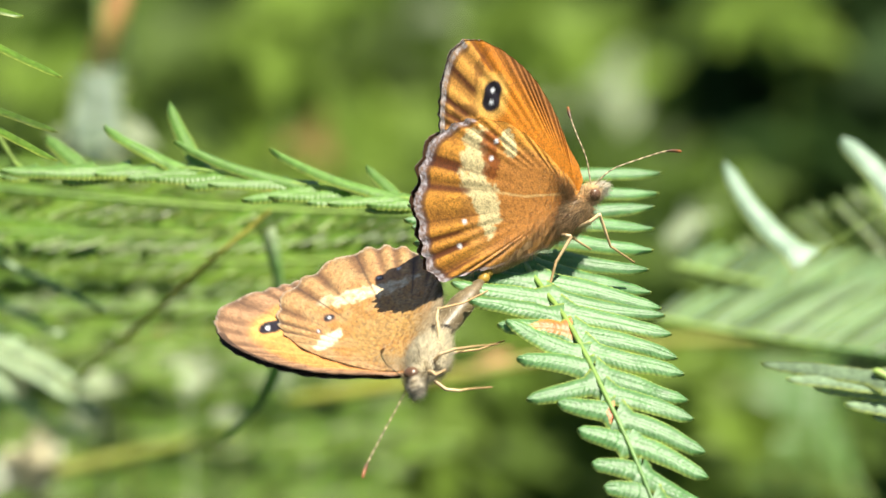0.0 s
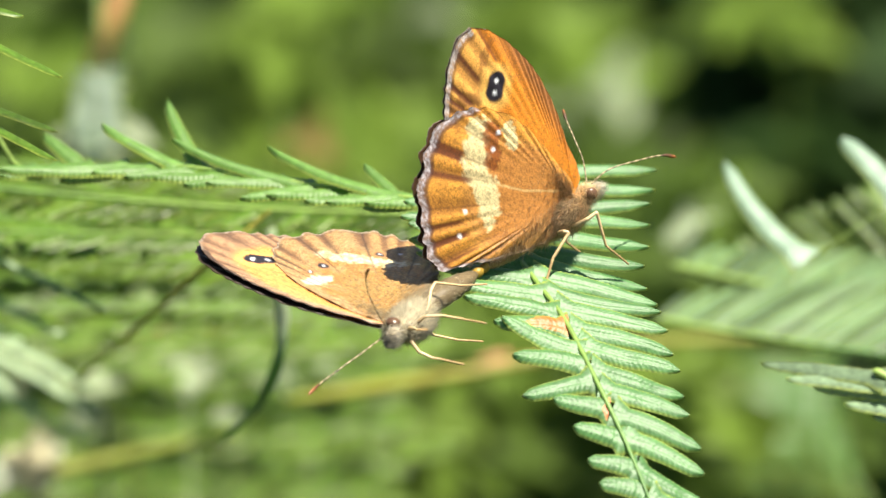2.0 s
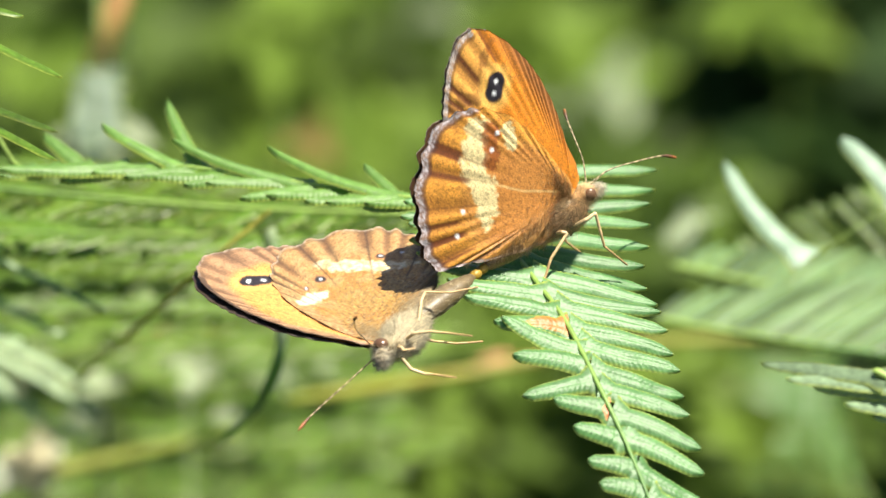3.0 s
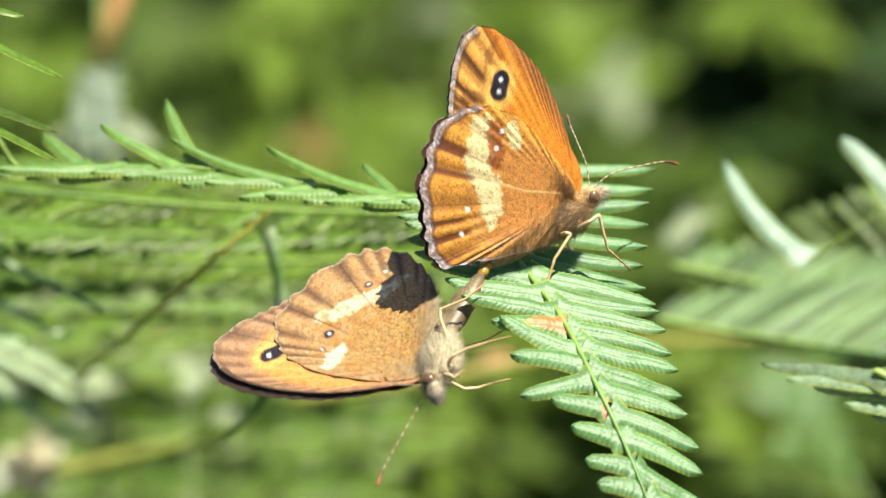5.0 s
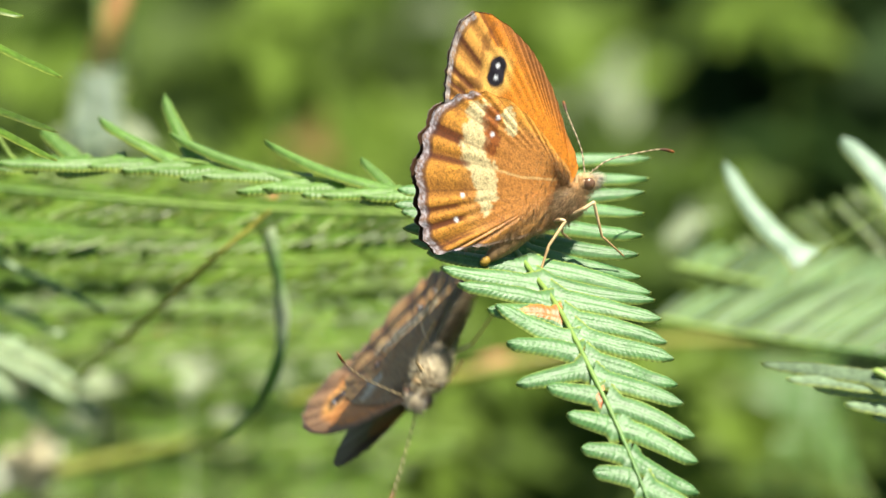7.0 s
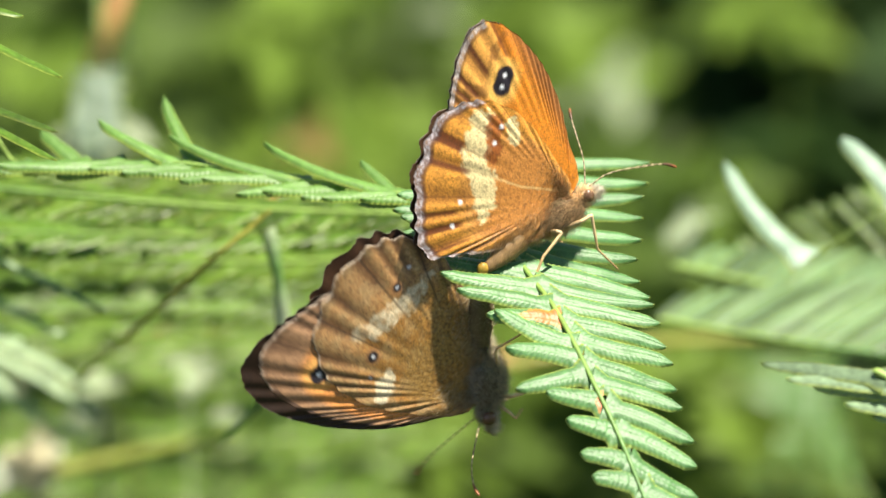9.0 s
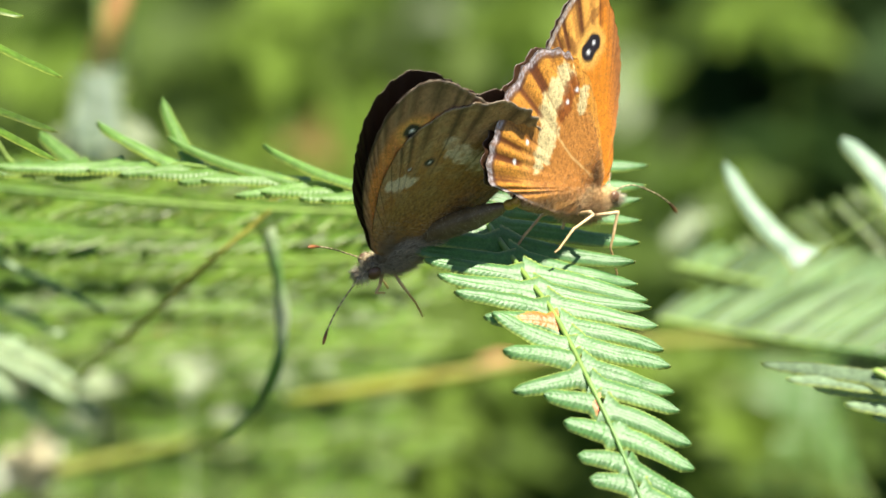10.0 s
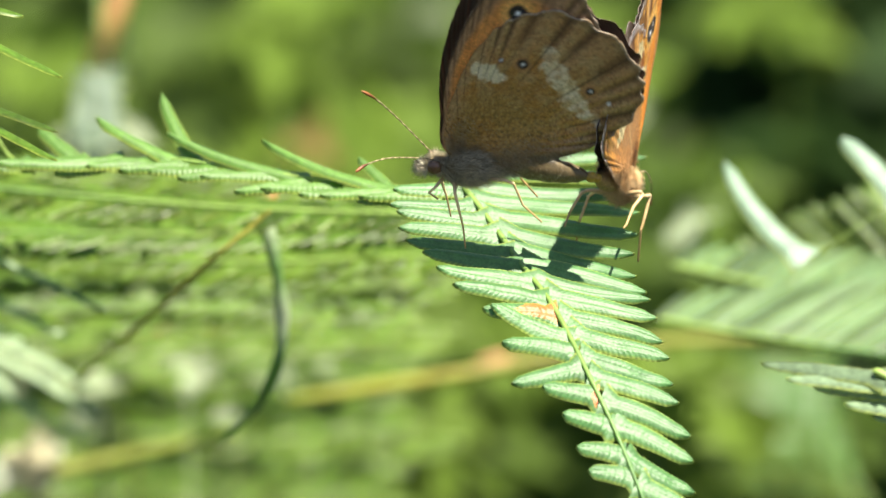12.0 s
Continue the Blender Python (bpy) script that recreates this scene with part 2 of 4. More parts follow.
# male: bright orange-brown below
def male_hind(x, z, r, a):
    col = np.tile(lin("cc8f44"), (len(x), 1))
    col = blend(col, lin("d39a4e"), soft(field(x, z, 0.35, 15), 0.0, 0.4) * 0.6)
    col = blend(col, lin("de9a3a"), soft(r, 0.62, 0.76) * 0.9)
    col = blend(col, lin("bc7a36"), soft(0.62 - r, -0.05, 0.1) * 0.65)
    col = blend(col, lin("7c4a20"), speckle(x, z, 3) * 0.4)
    band = segment_gap(x, z, [(-6.0, 13.3, .8), (-7.6, 11.3, 1.1), (-8.6, 9.0, 1.2), (-8.6, 6.8, 1.0), (-9.7, 4.2, .7)], 1.6, 4)
    col = blend(col, lin("e6d29a"), band)
    col = blend(col, lin("e6d29a"), segment_gap(x, z, [(-3.2, 10.9, 1), (-3.3, 9.3, .8)], 1.0, 14))
    col = blend(col, lin("8f4a17"), segment_gap(x, z, [(-4.6, 12.2, .9), (-6.0, 10.0, 1.1), (-6.4, 8.6, .5)], 1.1, 9) * 0.85)
    c = np.abs(((bent(a) * 21) % 1) - 0.5) * 2
    streak = (0.45 + 0.55 * soft(np.sin(bent(a) * 97.0), -0.5, 0.5)) * soft(1 - c, 0.3, 0.65) * soft(r + 0.2 * field(x, z, 0.4, 6), 0.66, 0.76) * (x < -8)
    col = blend(col, lin("642f10"), streak * 0.95)
    col = blend(col, lin("5c3416"), vein_lines(a, r, 0.12, 21) * 0.55)
    col = blend(col, lin("50322a"), soft(r, 0.925, 0.94) * 0.75 * (x < -5))
    col = blend(col, lin("c0b8bc"), ragged(x, z) * soft(r, 0.95, 0.962) * (x < -5))
    for cx, cz in ((-5.7, 10.2), (-4.3, 11.4), (-13.6, 4.6), (-11.8, 6.5)):
        col = blend(col, (0.85, 0.85, 0.85), disc(x, z, cx, cz, 0.26, 0.1))
    # fine dark dashes and one pale curved vein
    col = blend(col, lin("5e3818"), soft(field(x * 1.6, z * 0.7, 3.4, 61), 0.22, 0.4) * 0.5)
    col = blend(col, lin("ddb878"), segment_gap(x, z, [(-0.8, 1.6, .7), (-4.6, 4.2, .7), (-7.0, 6.6, .5)], 0.22, 66) * 0.7)
    col = blend(col, lin("9a7844"), soft(-z, -2.0, 0.9) * 0.6)
    return col


def male_fore(x, z, r, a):
    col = np.tile(lin("e08a24"), (len(x), 1))
    col = blend(col, lin("e9a94e"), soft(r, 0.55, 0.8) * (x < -1))
    lead = soft(x + 0.10 * z, 1.6, 4.0)
    col = blend(col, lin("8c5c34"), lead * 0.85)
    c = np.abs(((bent(a) * 28) % 1) - 0.5) * 2
    streak = (0.45 + 0.55 * soft(np.sin(bent(a) * 137.0), -0.5, 0.5)) * soft(1 - c, 0.35, 0.7) * soft(r + 0.16 * field(x, z, 0.5, 6), 0.72, 0.8) * (x < 0.5)
    col = blend(col, lin("5e300f"), streak)
    col = blend(col, lin("6a3c16"), segment_gap(x, z, [(-0.2, 20.0, .7), (-3.4, 17.6, .5)], 0.8, 2) * 0.5)
    col = blend(col, lin("6a3c16"), segment_gap(x, z, [(-4.4, 15.8, 1), (-7.0, 16.6, 1)], 0.9, 3) * 0.7)
    col = blend(col, lin("5c3416"), vein_lines(a, r, 0.1, 28) * 0.45)
    col = blend(col, lin("8c6236"), speckle(x, z, 11, 0.25, 0.6) * 0.4)
    col = stretch_spot(col, x, z, (-1.65, 16.1), (-2.5, 15.15), 1.02, lin("e8b257"), 0.25)
    col = blend(col, lin("4a3020"), soft(r, 0.945, 0.955) * 0.6 * (x < -1.5))
    col = blend(col, lin("c0b8b4"), ragged(x, z) * soft(r, 0.962, 0.972) * (x < -1.5))
    return col


# female: greyish brown below
def female_hind(x, z, r, a):
    col = np.tile(lin("a8783a"), (len(x), 1))
    col = blend(col, lin("96783e"), soft(0.55 - r, -0.1, 0.2) * 0.7)
    col = blend(col, lin("ae8658"), soft(r, 0.62, 0.8) * 0.8)
    col = blend(col, lin("a06a2a"), soft(field(x, z, 0.4, 53), 0.0, 0.35) * soft(0.8 - r, 0.0, 0.2) * 0.4)
    col = blend(col, lin("b29a6c"), soft(field(x, z, 0.7, 83), -0.1, 0.3) * 0.42 * soft(r, 0.25, 0.6))
    col = blend(col, lin("c0a872"), speckle(x, z, 97, 0.1, 0.5) * 0.35)
    col = blend(col, lin("5c4430"), speckle(x, z, 23) * 0.35)
    col = blend(col, lin("4e3822"), soft(field(x * 1.6, z * 0.7, 3.4, 71), 0.22, 0.4) * 0.45)
    col = blend(col, lin("b88c46"), speckle(x, z, 29, 0.1, 0.45) * (0.15 + 0.55 * soft(7 - z, 0, 4)))
    col = blend(col, lin("4a3014"), speckle(x, z, 91, 0.15, 0.5) * 0.55 * soft(8 - z, 0, 4))
    band = segment_gap(x, z, [(-10.6, 12.4, .8), (-10.5, 10.6, 1.0), (-11.6, 8.6, 1.25), (-12.3, 6.6, 1.1), (-13.8, 4.9, .8), (-15.0, 3.2, .4)], 1.05, 24)
    col = blend(col, lin("d8c8a4"), band * (0.72 + 0.28 * soft(field(x, z, 2.2, 37), -0.3, 0.2)) * (0.35 + 0.65 * soft(field(x, z, 0.9, 38), -0.35, 0.1)))
    col = blend(col, lin("d8caa8"), segment_gap(x, z, [(-2.9, 10.7, .7), (-4.0, 10.3, 1.1), (-5.3, 9.4, .7)], 1.0, 34))
    c = np.abs(((bent(a) * 21) % 1) - 0.5) * 2
    col = blend(col, lin("55351f"), soft(1 - c, 0.35, 0.8) * soft(r, 0.70, 0.86) * 0.7 * (x < -5))
    col = blend(col, lin("3c2a1c"), vein_lines(a, r, 0.1, 21) * 0.75)
    col = ocellus(col, x, z, -7.75, 11.0, 0.62, lin("a97c4e"), [(0, 0, 0.18)], 1.5)
    col = ocellus(col, x, z, -5.55, 11.6, 0.28, lin("a97c4e"), [(0, 0, 0.14)], 1.6)
    col = ocellus(col, x, z, -14.55, 7.25, 0.5, lin("b08050"), [(0, 0, 0.15)], 1.6)
    col = blend(col, (0.8, 0.8, 0.8), disc(x, z, -16.3, 5.6, 0.2, 0.1))
    col = blend(col, lin("3a2a20"), soft(r, 0.955, 0.965) * 0.3 * (x < -6))
    col = blend(col, lin("b4a48e"), ragged(x, z) * soft(r, 0.986, 0.993) * (x < -6))
    col = blend(col, lin("7a6440"), soft(-z, -2.2, 0.4) * 0.5)
    return col


def female_fore(x, z, r, a):
    col = np.tile(lin("a8825e"), (len(x), 1))
    inner = soft(0.84 + 0.03 * field(x, z, 0.5, 7) - r, -0.02, 0.08) * soft(1.15 - 0.10 * z - x, -0.5, 0.4)
    col = blend(col, lin("de944c"), inner)
    c = np.abs(((bent(a) * 28) % 1) - 0.5) * 2
    col = blend(col, lin("4e301e"), soft(1 - c, 0.3, 0.75) * soft(r, 0.78, 0.9) * 0.55)
    col = blend(col, lin("4a3424"), vein_lines(a, r, 0.1, 28) * 0.5 * soft(r, 0.6, 0.8))
    col = blend(col, lin("50382a"), speckle(x, z, 43, 0.2, 0.6) * 0.4)
    col = stretch_spot(col, x, z, (-6.5, 17.4), (-7.15, 15.95), 1.0, lin("e8ac5c"), 0.27)
    col = blend(col, lin("3a2a20"), soft(r, 0.955, 0.965) * (0.35 + 0.5 * (x > -6)))
    col = blend(col, lin("b0a08c"), ragged(x, z) * soft(r, 0.987, 0.994) * (x < -6))
    return col


def upper_side(x, z, r, a):
    col = np.tile(lin("9a5a1e"), (len(x), 1))
    col = blend(col, lin("2e1e12"), soft(r + 0.05 * field(x, z, 0.4, 2), 0.5, 0.66))
    col = blend(col, lin("4a301c"), soft(0.3 - r, -0.05, 0.15) * 0.8)
    return col


def upper_dark(x, z, r, a):
    col = np.tile(lin("4a3220"), (len(x), 1))
    return blend(col, lin("b06a20"), disc(x, z, -9, 8, 3.5, 1.5) * 0.7)


FORE_F = [(0.6, 0.6), (1.2, 5.0), (0.8, 10.2), (-0.6, 14.8), (-2.2, 18.2), (-4.2, 21.2), (-6.0, 22.8), (-7.8, 23.6), (-9.4, 23.7),
          (-11.2, 22.7), (-12.8, 20.2), (-14.4, 16.8), (-15.6, 13.2), (-13.5, 9.5), (-7.5, 3.5)]
HIND_F = [(0.8, 0.8), (0.7, 4.4), (-0.5, 8.0), (-2.3, 11.8), (-4.8, 14.9), (-7.2, 16.5), (-10.3, 17.2), (-13.2, 16.5), (-15.7, 14.8), (-17.7, 13.1),
          (-19.3, 10.7), (-20.0, 7.4), (-19.3, 4.6), (-17.6, 2.6), (-14.8, 0.8), (-10.6, -0.5), (-4.8, -1.3), (-1.2, -1.4)]
FORE_M = [(1.2, 0.8), (2.5, 6.3), (3.1, 10.4), (2.8, 15.0), (1.5, 19.0), (0.0, 21.4), (-1.5, 22.5), (-3.3, 22.4), (-5.0, 21.3),
          (-7.0, 19.0), (-8.9, 16.0), (-10.0, 12.0), (-6.0, 4.0)]
HIND_M = [(0.6, 1.0), (0.1, 5.0), (-0.9, 9.4), (-2.4, 12.4), (-5.0, 15.0), (-8.0, 16.1), (-10.4, 15.9), (-12.4, 14.8), (-14.0, 13.0),
          (-15.6, 11.3), (-16.6, 8.6), (-17.7, 5.6), (-17.3, 2.8), (-13.7, 1.2), (-10.2, -0.3), (-5.6, -1.6), (-1.9, -1.7)]


def joined(datas):
    verts, faces, cols = [], [], []
    for v, f, c in datas:
        n = len(verts)
        verts += v
        faces += [tuple(q + n for q in g) for g in f]
        cols += c
    return verts, faces, cols


def hairs_on(centre, size, count, length, width, colour, seed, tilt=(-0.5, 0, 0)):
    rnd = random.Random(seed)
    roots, ways = [], []
    for _ in range(count):
        d = Vector((rnd.gauss(0, 1), rnd.gauss(0, 1), rnd.gauss(0, 1))).normalized()
        roots.append(Vector(centre) + Vector((d.x * size[0], d.y * size[1], d.z * size[2])) * 0.96)
        ways.append(d + Vector(tilt))
    return hair_data(roots, ways, length, width, colour, seed)


def butterfly(name, label, fore, hind, paint_fore, paint_hind, body, fur, legs, antennae, club_colours, scale, seed, reach=1.0):
    """A butterfly with x towards its head, z up its closed wings, and its wing roots at the origin."""
    root = tagged(new(name), label, "butterfly", "mating butterflies")
    root.empty_display_size = 0.005
    wings = {}
    for side, word in ((1, "left"), (-1, "right")):
        wings[word, "fore"] = wing("forewing", root, fore, (0.3, 0.3), side, paint_fore, upper_side,
                                   "orange forewing with a twin-pupilled black eyespot", 0.1, 0.004, seed, 28)
        wings[word, "hind"] = wing("hindwing", root, hind, (-0.6, 0.6), side, paint_hind, upper_dark,
                                   "scalloped hindwing with a pale ragged band", 0.36, 0.014, seed + 5, 21, 0.75 * scale, fur)
    k = scale
    v, f, c = lump_data((-1.4 * k, 0, -1.2 * k), (3.0 * k, 1.5 * k, 1.9 * k), body, 16, 20, seed=seed)
    thorax = sheet_mesh("thorax", [q * MM for q in v], f, c, CHITIN, root)
    h = joined([hairs_on((-1.4 * k, 0, -1.2 * k), (3.0 * k, 1.5 * k, 1.9 * k), 5200, 1.15, 0.026, fur, seed, (-1.1, 0, 0.2)),
                hairs_on((-4.0 * k, 0, -1.2 * k), (2.6 * k, 1.0 * k, 1.2 * k), 2200, 0.95, 0.026, fur, seed + 1)])
    sheet_mesh("fur", [q * MM for q in h[0]], h[1], h[2], FUR, thorax, "fine grey-brown hair")
    # abdomen, hinged behind the thorax
    v, f, c = lump_data((-5.2 * k * reach, 0, 0), (6.0 * k * reach, 1.05 * k, 1.35 * k), body, 26, 16,
                        taper=lambda s: 0.75 + 0.25 * math.sin(3.1 * s) + 0.05 * math.cos(s * 60), seed=seed + 3, rough=0.03)
    abdomen = sheet_mesh("abdomen", [q * MM for q in v], f, c, CHITIN, root, "slender ringed abdomen")
    abdomen.location = Vector((-3.5, 0, -0.6)) * MM
    h = hairs_on((-5.0 * k * reach, 0, 0), (5.6 * k * reach, 1.0 * k, 1.3 * k), 2000, 0.35, 0.018, fur, seed + 2, (-1.2, 0, 0))
    sheet_mesh("fur", [q * MM for q in h[0]], h[1], h[2], FUR, abdomen)
    v, f, c = lump_data((-11.2 * k * reach, 0, 0), (0.7 * k, 0.55 * k, 0.6 * k), lin("a08030"), 8, 12, seed=seed)
    sheet_mesh("clasper", [q * MM for q in v], f, c, CHITIN, abdomen, "yellowish tip of the abdomen")
    # head
    v, f, c = lump_data((1.8 * k, 0, -0.7 * k), (1.05 * k, 1.15 * k, 1.0 * k), body, 12, 14, seed=seed + 4)
    head = sheet_mesh("head", [q * MM for q in v], f, c, CHITIN, root)
    h = hairs_on((1.8 * k, 0, -0.7 * k), (1.05 * k, 1.15 * k, 1.0 * k), 1500, 0.7, 0.02, fur, seed + 8, (0.2, 0, 0))
    sheet_mesh("fur", [q * MM for q in h[0]], h[1], h[2], FUR, head)
    for s in (1, -1):
        v, f, c = lump_data((2.05 * k, s * 1.1 * k, -0.6 * k), (0.72 * k, 0.5 * k, 0.75 * k), lin("5e4430"), 10, 14, seed=seed, rough=0)
        sheet_mesh("eye", [q * MM for q in v], f, c, EYE_GLOSS, head, "brown compound eye")
        t = tube_data([(2.5 * k, s * 0.35, -1.2 * k), (3.2 * k, s * 0.45, -1.1 * k), (3.9 * k, s * 0.4, -0.5 * k)],
                      [0.2, 0.26, 0.1], [body, fur, body], 9, 6)
        h = hairs_on((3.1 * k, s * 0.45, -1.0 * k), (0.8, 0.4, 0.5), 460, 0.8, 0.022, lin("ddd4c0"), seed + 9, (0.3, 0, -0.4))
        t = joined([t, h])
        sheet_mesh("palp", [q * MM for q in t[0]], t[1], t[2], FUR, head, "hairy palp")
    feelers = []
    for pts in antennae:
        line = [Vector(p) - Vector(pts[0]) for p in pts]
        rings = [lin("4a3a28"), lin("c8b48c")] * 14
        feelers.append(tube("antenna", line, [0.085, 0.07, 0.07, 0.08, 0.09], rings, CHITIN, root, "thin ringed antenna with a swollen club", 60, 6))
        feelers[-1].location = Vector(pts[0]) * MM
        club = curve_through(line, 12)[-4:]
        tube("club", club, [0.08, 0.17, 0.19, 0.12], club_colours, CHITIN,
             feelers[-1], "swollen brown club", 12, 8)
    for pts, rad in legs:
        pts = [Vector(p).lerp(Vector(q), f) for p, q in zip(pts, pts[1:]) for f in (0, 0.12, 0.5, 0.88)] + [Vector(pts[-1])]
        tube("leg", pts, [rad * 1.5, rad * 1.25, rad, rad * 0.8, rad * 0.6], [lin("a08862"), lin("dcc094"), lin("d0ae7a"), lin("a88658")],
             CHITIN, root, "thin jointed leg", 44, 7)
    return root, wings, abdomen, feelers


MALE_LEGS = [
    ([(-2.0, -1.0, -2.2), (-0.6, -2.4, -1.9), (0.6, -2.7, -1.8), (0.1, -2.6, -4.4), (-0.1, -2.5, -5.6), (1.3, -2.5, -9.0)], 0.165),
    ([(-3.6, -1.0, -1.8), (-3.6, -2.4, -1.4), (-3.3, -2.7, -1.7), (-6.2, -2.5, -3.0), (-8.4, -2.5, -4.9), (-8.9, -2.4, -5.2)], 0.165),
    ([(-2.0, 1.0, -2.2), (-0.8, 3.0, -2.4), (-0.4, 3.6, -3.0), (-0.9, 4.0, -5.6), (0.2, 4.2, -8.0)], 0.165),
    ([(-3.6, 1.0, -2.0), (-4.0, 3.0, -2.2), (-4.4, 3.6, -2.6), (-6.6, 4.0, -4.6), (-8.2, 4.0, -6.2)], 0.165),
]
FEMALE_LEGS = [
    ([(0.2, 1.0, -2.6), (0.2, 1.8, -3.4), (-0.1, 2.2, -5.2), (-0.4, 2.2, -7.2), (-0.5, 2.3, -9.8)], 0.14),
    ([(1.2, -0.8, -2.4), (1.7, -1.6, -3.6), (1.5, -2.0, -5.0), (1.3, -2.0, -5.8), (1.0, -2.1, -8.4)], 0.14),
    ([(-3.2, 1.0, -2.4), (-5.2, 2.4, -1.9), (-6.0, 3.0, -2.0), (-6.8, 3.0, -4.6), (-8.7, 3.0, -6.8)], 0.14),
    ([(-3.4, -1.0, -2.4), (-5.2, -2.2, -2.2), (-6.0, -2.8, -2.4), (-6.6, -3.0, -4.8), (-8.2, -3.2, -7.2)], 0.14),
    ([(1.4, 0.6, -2.2), (2.2, 1.1, -3.0), (2.9, 1.3, -3.5), (2.0, 1.2, -4.4)], 0.14),
]
male, male_wings, male_abdomen, male_antennae = butterfly(
    "butterfly", "bright orange-brown butterfly with closed wings on a bracken frond", FORE_M, HIND_M, male_fore, male_hind,
    lin("8a6e48"), lin("e2c698"), MALE_LEGS,
    [[(2.6, -0.4, 0.1), (5.0, -0.9, 0.4), (8.5, -1.0, -0.8), (11.4, -0.6, -2.2), (12.8, -0.5, -3.4)],
     [(2.6, 0.4, 0.1), (4.0, 1.6, 2.0), (5.0, 3.2, 4.0), (6.0, 5.0, 5.2), (6.8, 6.2, 5.8)]], [lin("4a3424"), lin("5a3c24"), lin("a0602c")], 0.92, 11, 0.87)
female, female_wings, female_abdomen, female_antennae = butterfly(
    "butterfly", "larger grey-brown butterfly joined to its mate by the abdomen", FORE_F, HIND_F, female_fore, female_hind,
    lin("64563c"), lin("ccc2a6"), FEMALE_LEGS,
    [[(2.2, 0.4, 0.0), (4.6, 2.3, 0.5), (7.0, 4.4, 0.9), (9.0, 6.3, 0.7), (10.1, 7.4, 0.1)],
     [(2.2, -0.4, 0.0), (4.4, -2.1, 1.3), (7.0, -4.0, 2.8), (9.4, -5.6, 4.0), (11.0, -6.5, 4.4)]], [lin("4a2c18"), lin("7c4a28"), lin("a86e40")], 1.06, 31, 0.93)


# ---- ferns ----
GREEN, RIM, RUST = lin("4c7a3e"), lin("b4c058"), lin("d06a24")


def pinnule_mesh(name, length, width, seed, lobes=16, curl=0.1, bend=0.0, rust=None, n=108, m=14, tone=1.0, green=None, mat=None, bow=0.0, lobe=0.045):
    """A blunt leaflet along x with a sunken midrib, crimped side veins and a rolled paler edge; mm."""
    verts, faces, cols = [], [], []
    for k in range(n + 1):
        s = k / n
        half = width / 2 * (min(1, (1 - s) / 0.13) ** 0.6 if s > 0.87 else 1) * (1.5 - 0.7 * min(1, s / 0.16) + 0.12 * math.sin(math.pi * s)) * (1 - 0.4 * s ** 1.4)
        half *= 1 + lobe * abs(math.sin(math.pi * 1.2 * lobes * s)) + 0.04 * noise.noise(Vector((s * 4, seed, 0)))
        for w in range(m + 1):
            t = w / m * 2 - 1
            rib = 0.008 * width * math.cos(2 * math.pi * 1.2 * lobes * (s - 0.10 * abs(t))) * min(1, abs(t) * 2.5)
            z = -0.035 * width * max(0.0, 1 - abs(t) * 3.5) - (0.02 + 0.5 * curl) * width * abs(t) ** 2 + rib
            z -= 0.03 * width * max(0.0, abs(t) - 0.9) / 0.1
            z += -bend * length * s * s + 0.04 * width * noise.noise(Vector((s * 5, t * 0.6, seed)))
            y = half * t + bow * length * (s * s - s) + 0.06 * length * noise.noise(Vector((s * 1.2, seed, 4)))
            verts.append(Vector((length * s, y, z)) * MM)
            c = np.array(green or GREEN) * tone * (1 + 0.22 * noise.noise(Vector((s * 5, t * 2, seed))))
            c = c * (1 - 0.10 * (0.5 - 0.5 * math.cos(2 * math.pi * 1.2 * lobes * (s - 0.10 * abs(t)))) * min(1, abs(t) * 2))
            edge = max(0.0, (max(abs(t), (s - 0.93) * 15 if s > 0.93 else 0) - 0.8) / 0.15)
            c = c * (1 - 0.8 * min(1, edge)) + np.array(RIM) * tone * (0.9 + 0.25 * math.cos(2 * math.pi * 1.2 * lobes * (s - 0.10 * abs(t)))) * 0.8 * min(1, edge)
            if rust:
                q = max(0.0, 1 - ((s - rust[0]) / rust[1]) ** 2 - ((t - rust[2]) / rust[3]) ** 2 + 0.5 * noise.noise(Vector((s * 9, t * 3, 2))))
                q = min(1, q * 2.2)
                c = c * (1 - min(1, q * 1.5)) + np.array(lin("c0a040")) * min(1, q * 1.5)
                c = c * (1 - q) + np.array(RUST) * q
            cols.append(c)
    for k in range(n):
        for w in range(m):
            q = k * (m + 1) + w
            faces.append((q, q + m + 1, q + m + 2, q + 1))
    me = bpy.data.meshes.new(name)
    me.from_pydata([tuple(v) for v in verts], [], faces)
    ca = me.color_attributes.new("pigment", "FLOAT_COLOR", "POINT")
    flat = np.ones((len(verts), 4), np.float32)
    flat[:, :3] = np.clip(cols, 0.003, 0.9)
    ca.data.foreach_set("color", flat.ravel())
    me.polygons.foreach_set("use_smooth", [True] * len(faces))
    me.materials.append(mat or BLADE)
    return me


SOIL_LEVEL = -0.56
SHARED = [pinnule_mesh("leaflet", 10, 2.6, 50 + s, 14, 0.12, 0.04, None, 26, 6, 0.42 + 0.085 * s, lin("6c9232"), THICKET) for s in range(8)]
SILVER = [pinnule_mesh("leaflet", 10, 2.6, 90 + s, 14, 0.3, 0.06, None, 26, 6, 0.44 + 0.09 * s, lin("82a470"), THICKET, -0.3) for s in range(8)]
# Lighter, yellower copy of SHARED, with sunlight put into its pigment.
SUN_TINTED = [pinnule_mesh("leaflet", 10, 2.6, 110 + s, 14, 0.2, 0.05, None, 26, 6, 0.4 + 0.075 * s, lin("7aa032"), THICKET, -0.2) for s in range(8)]
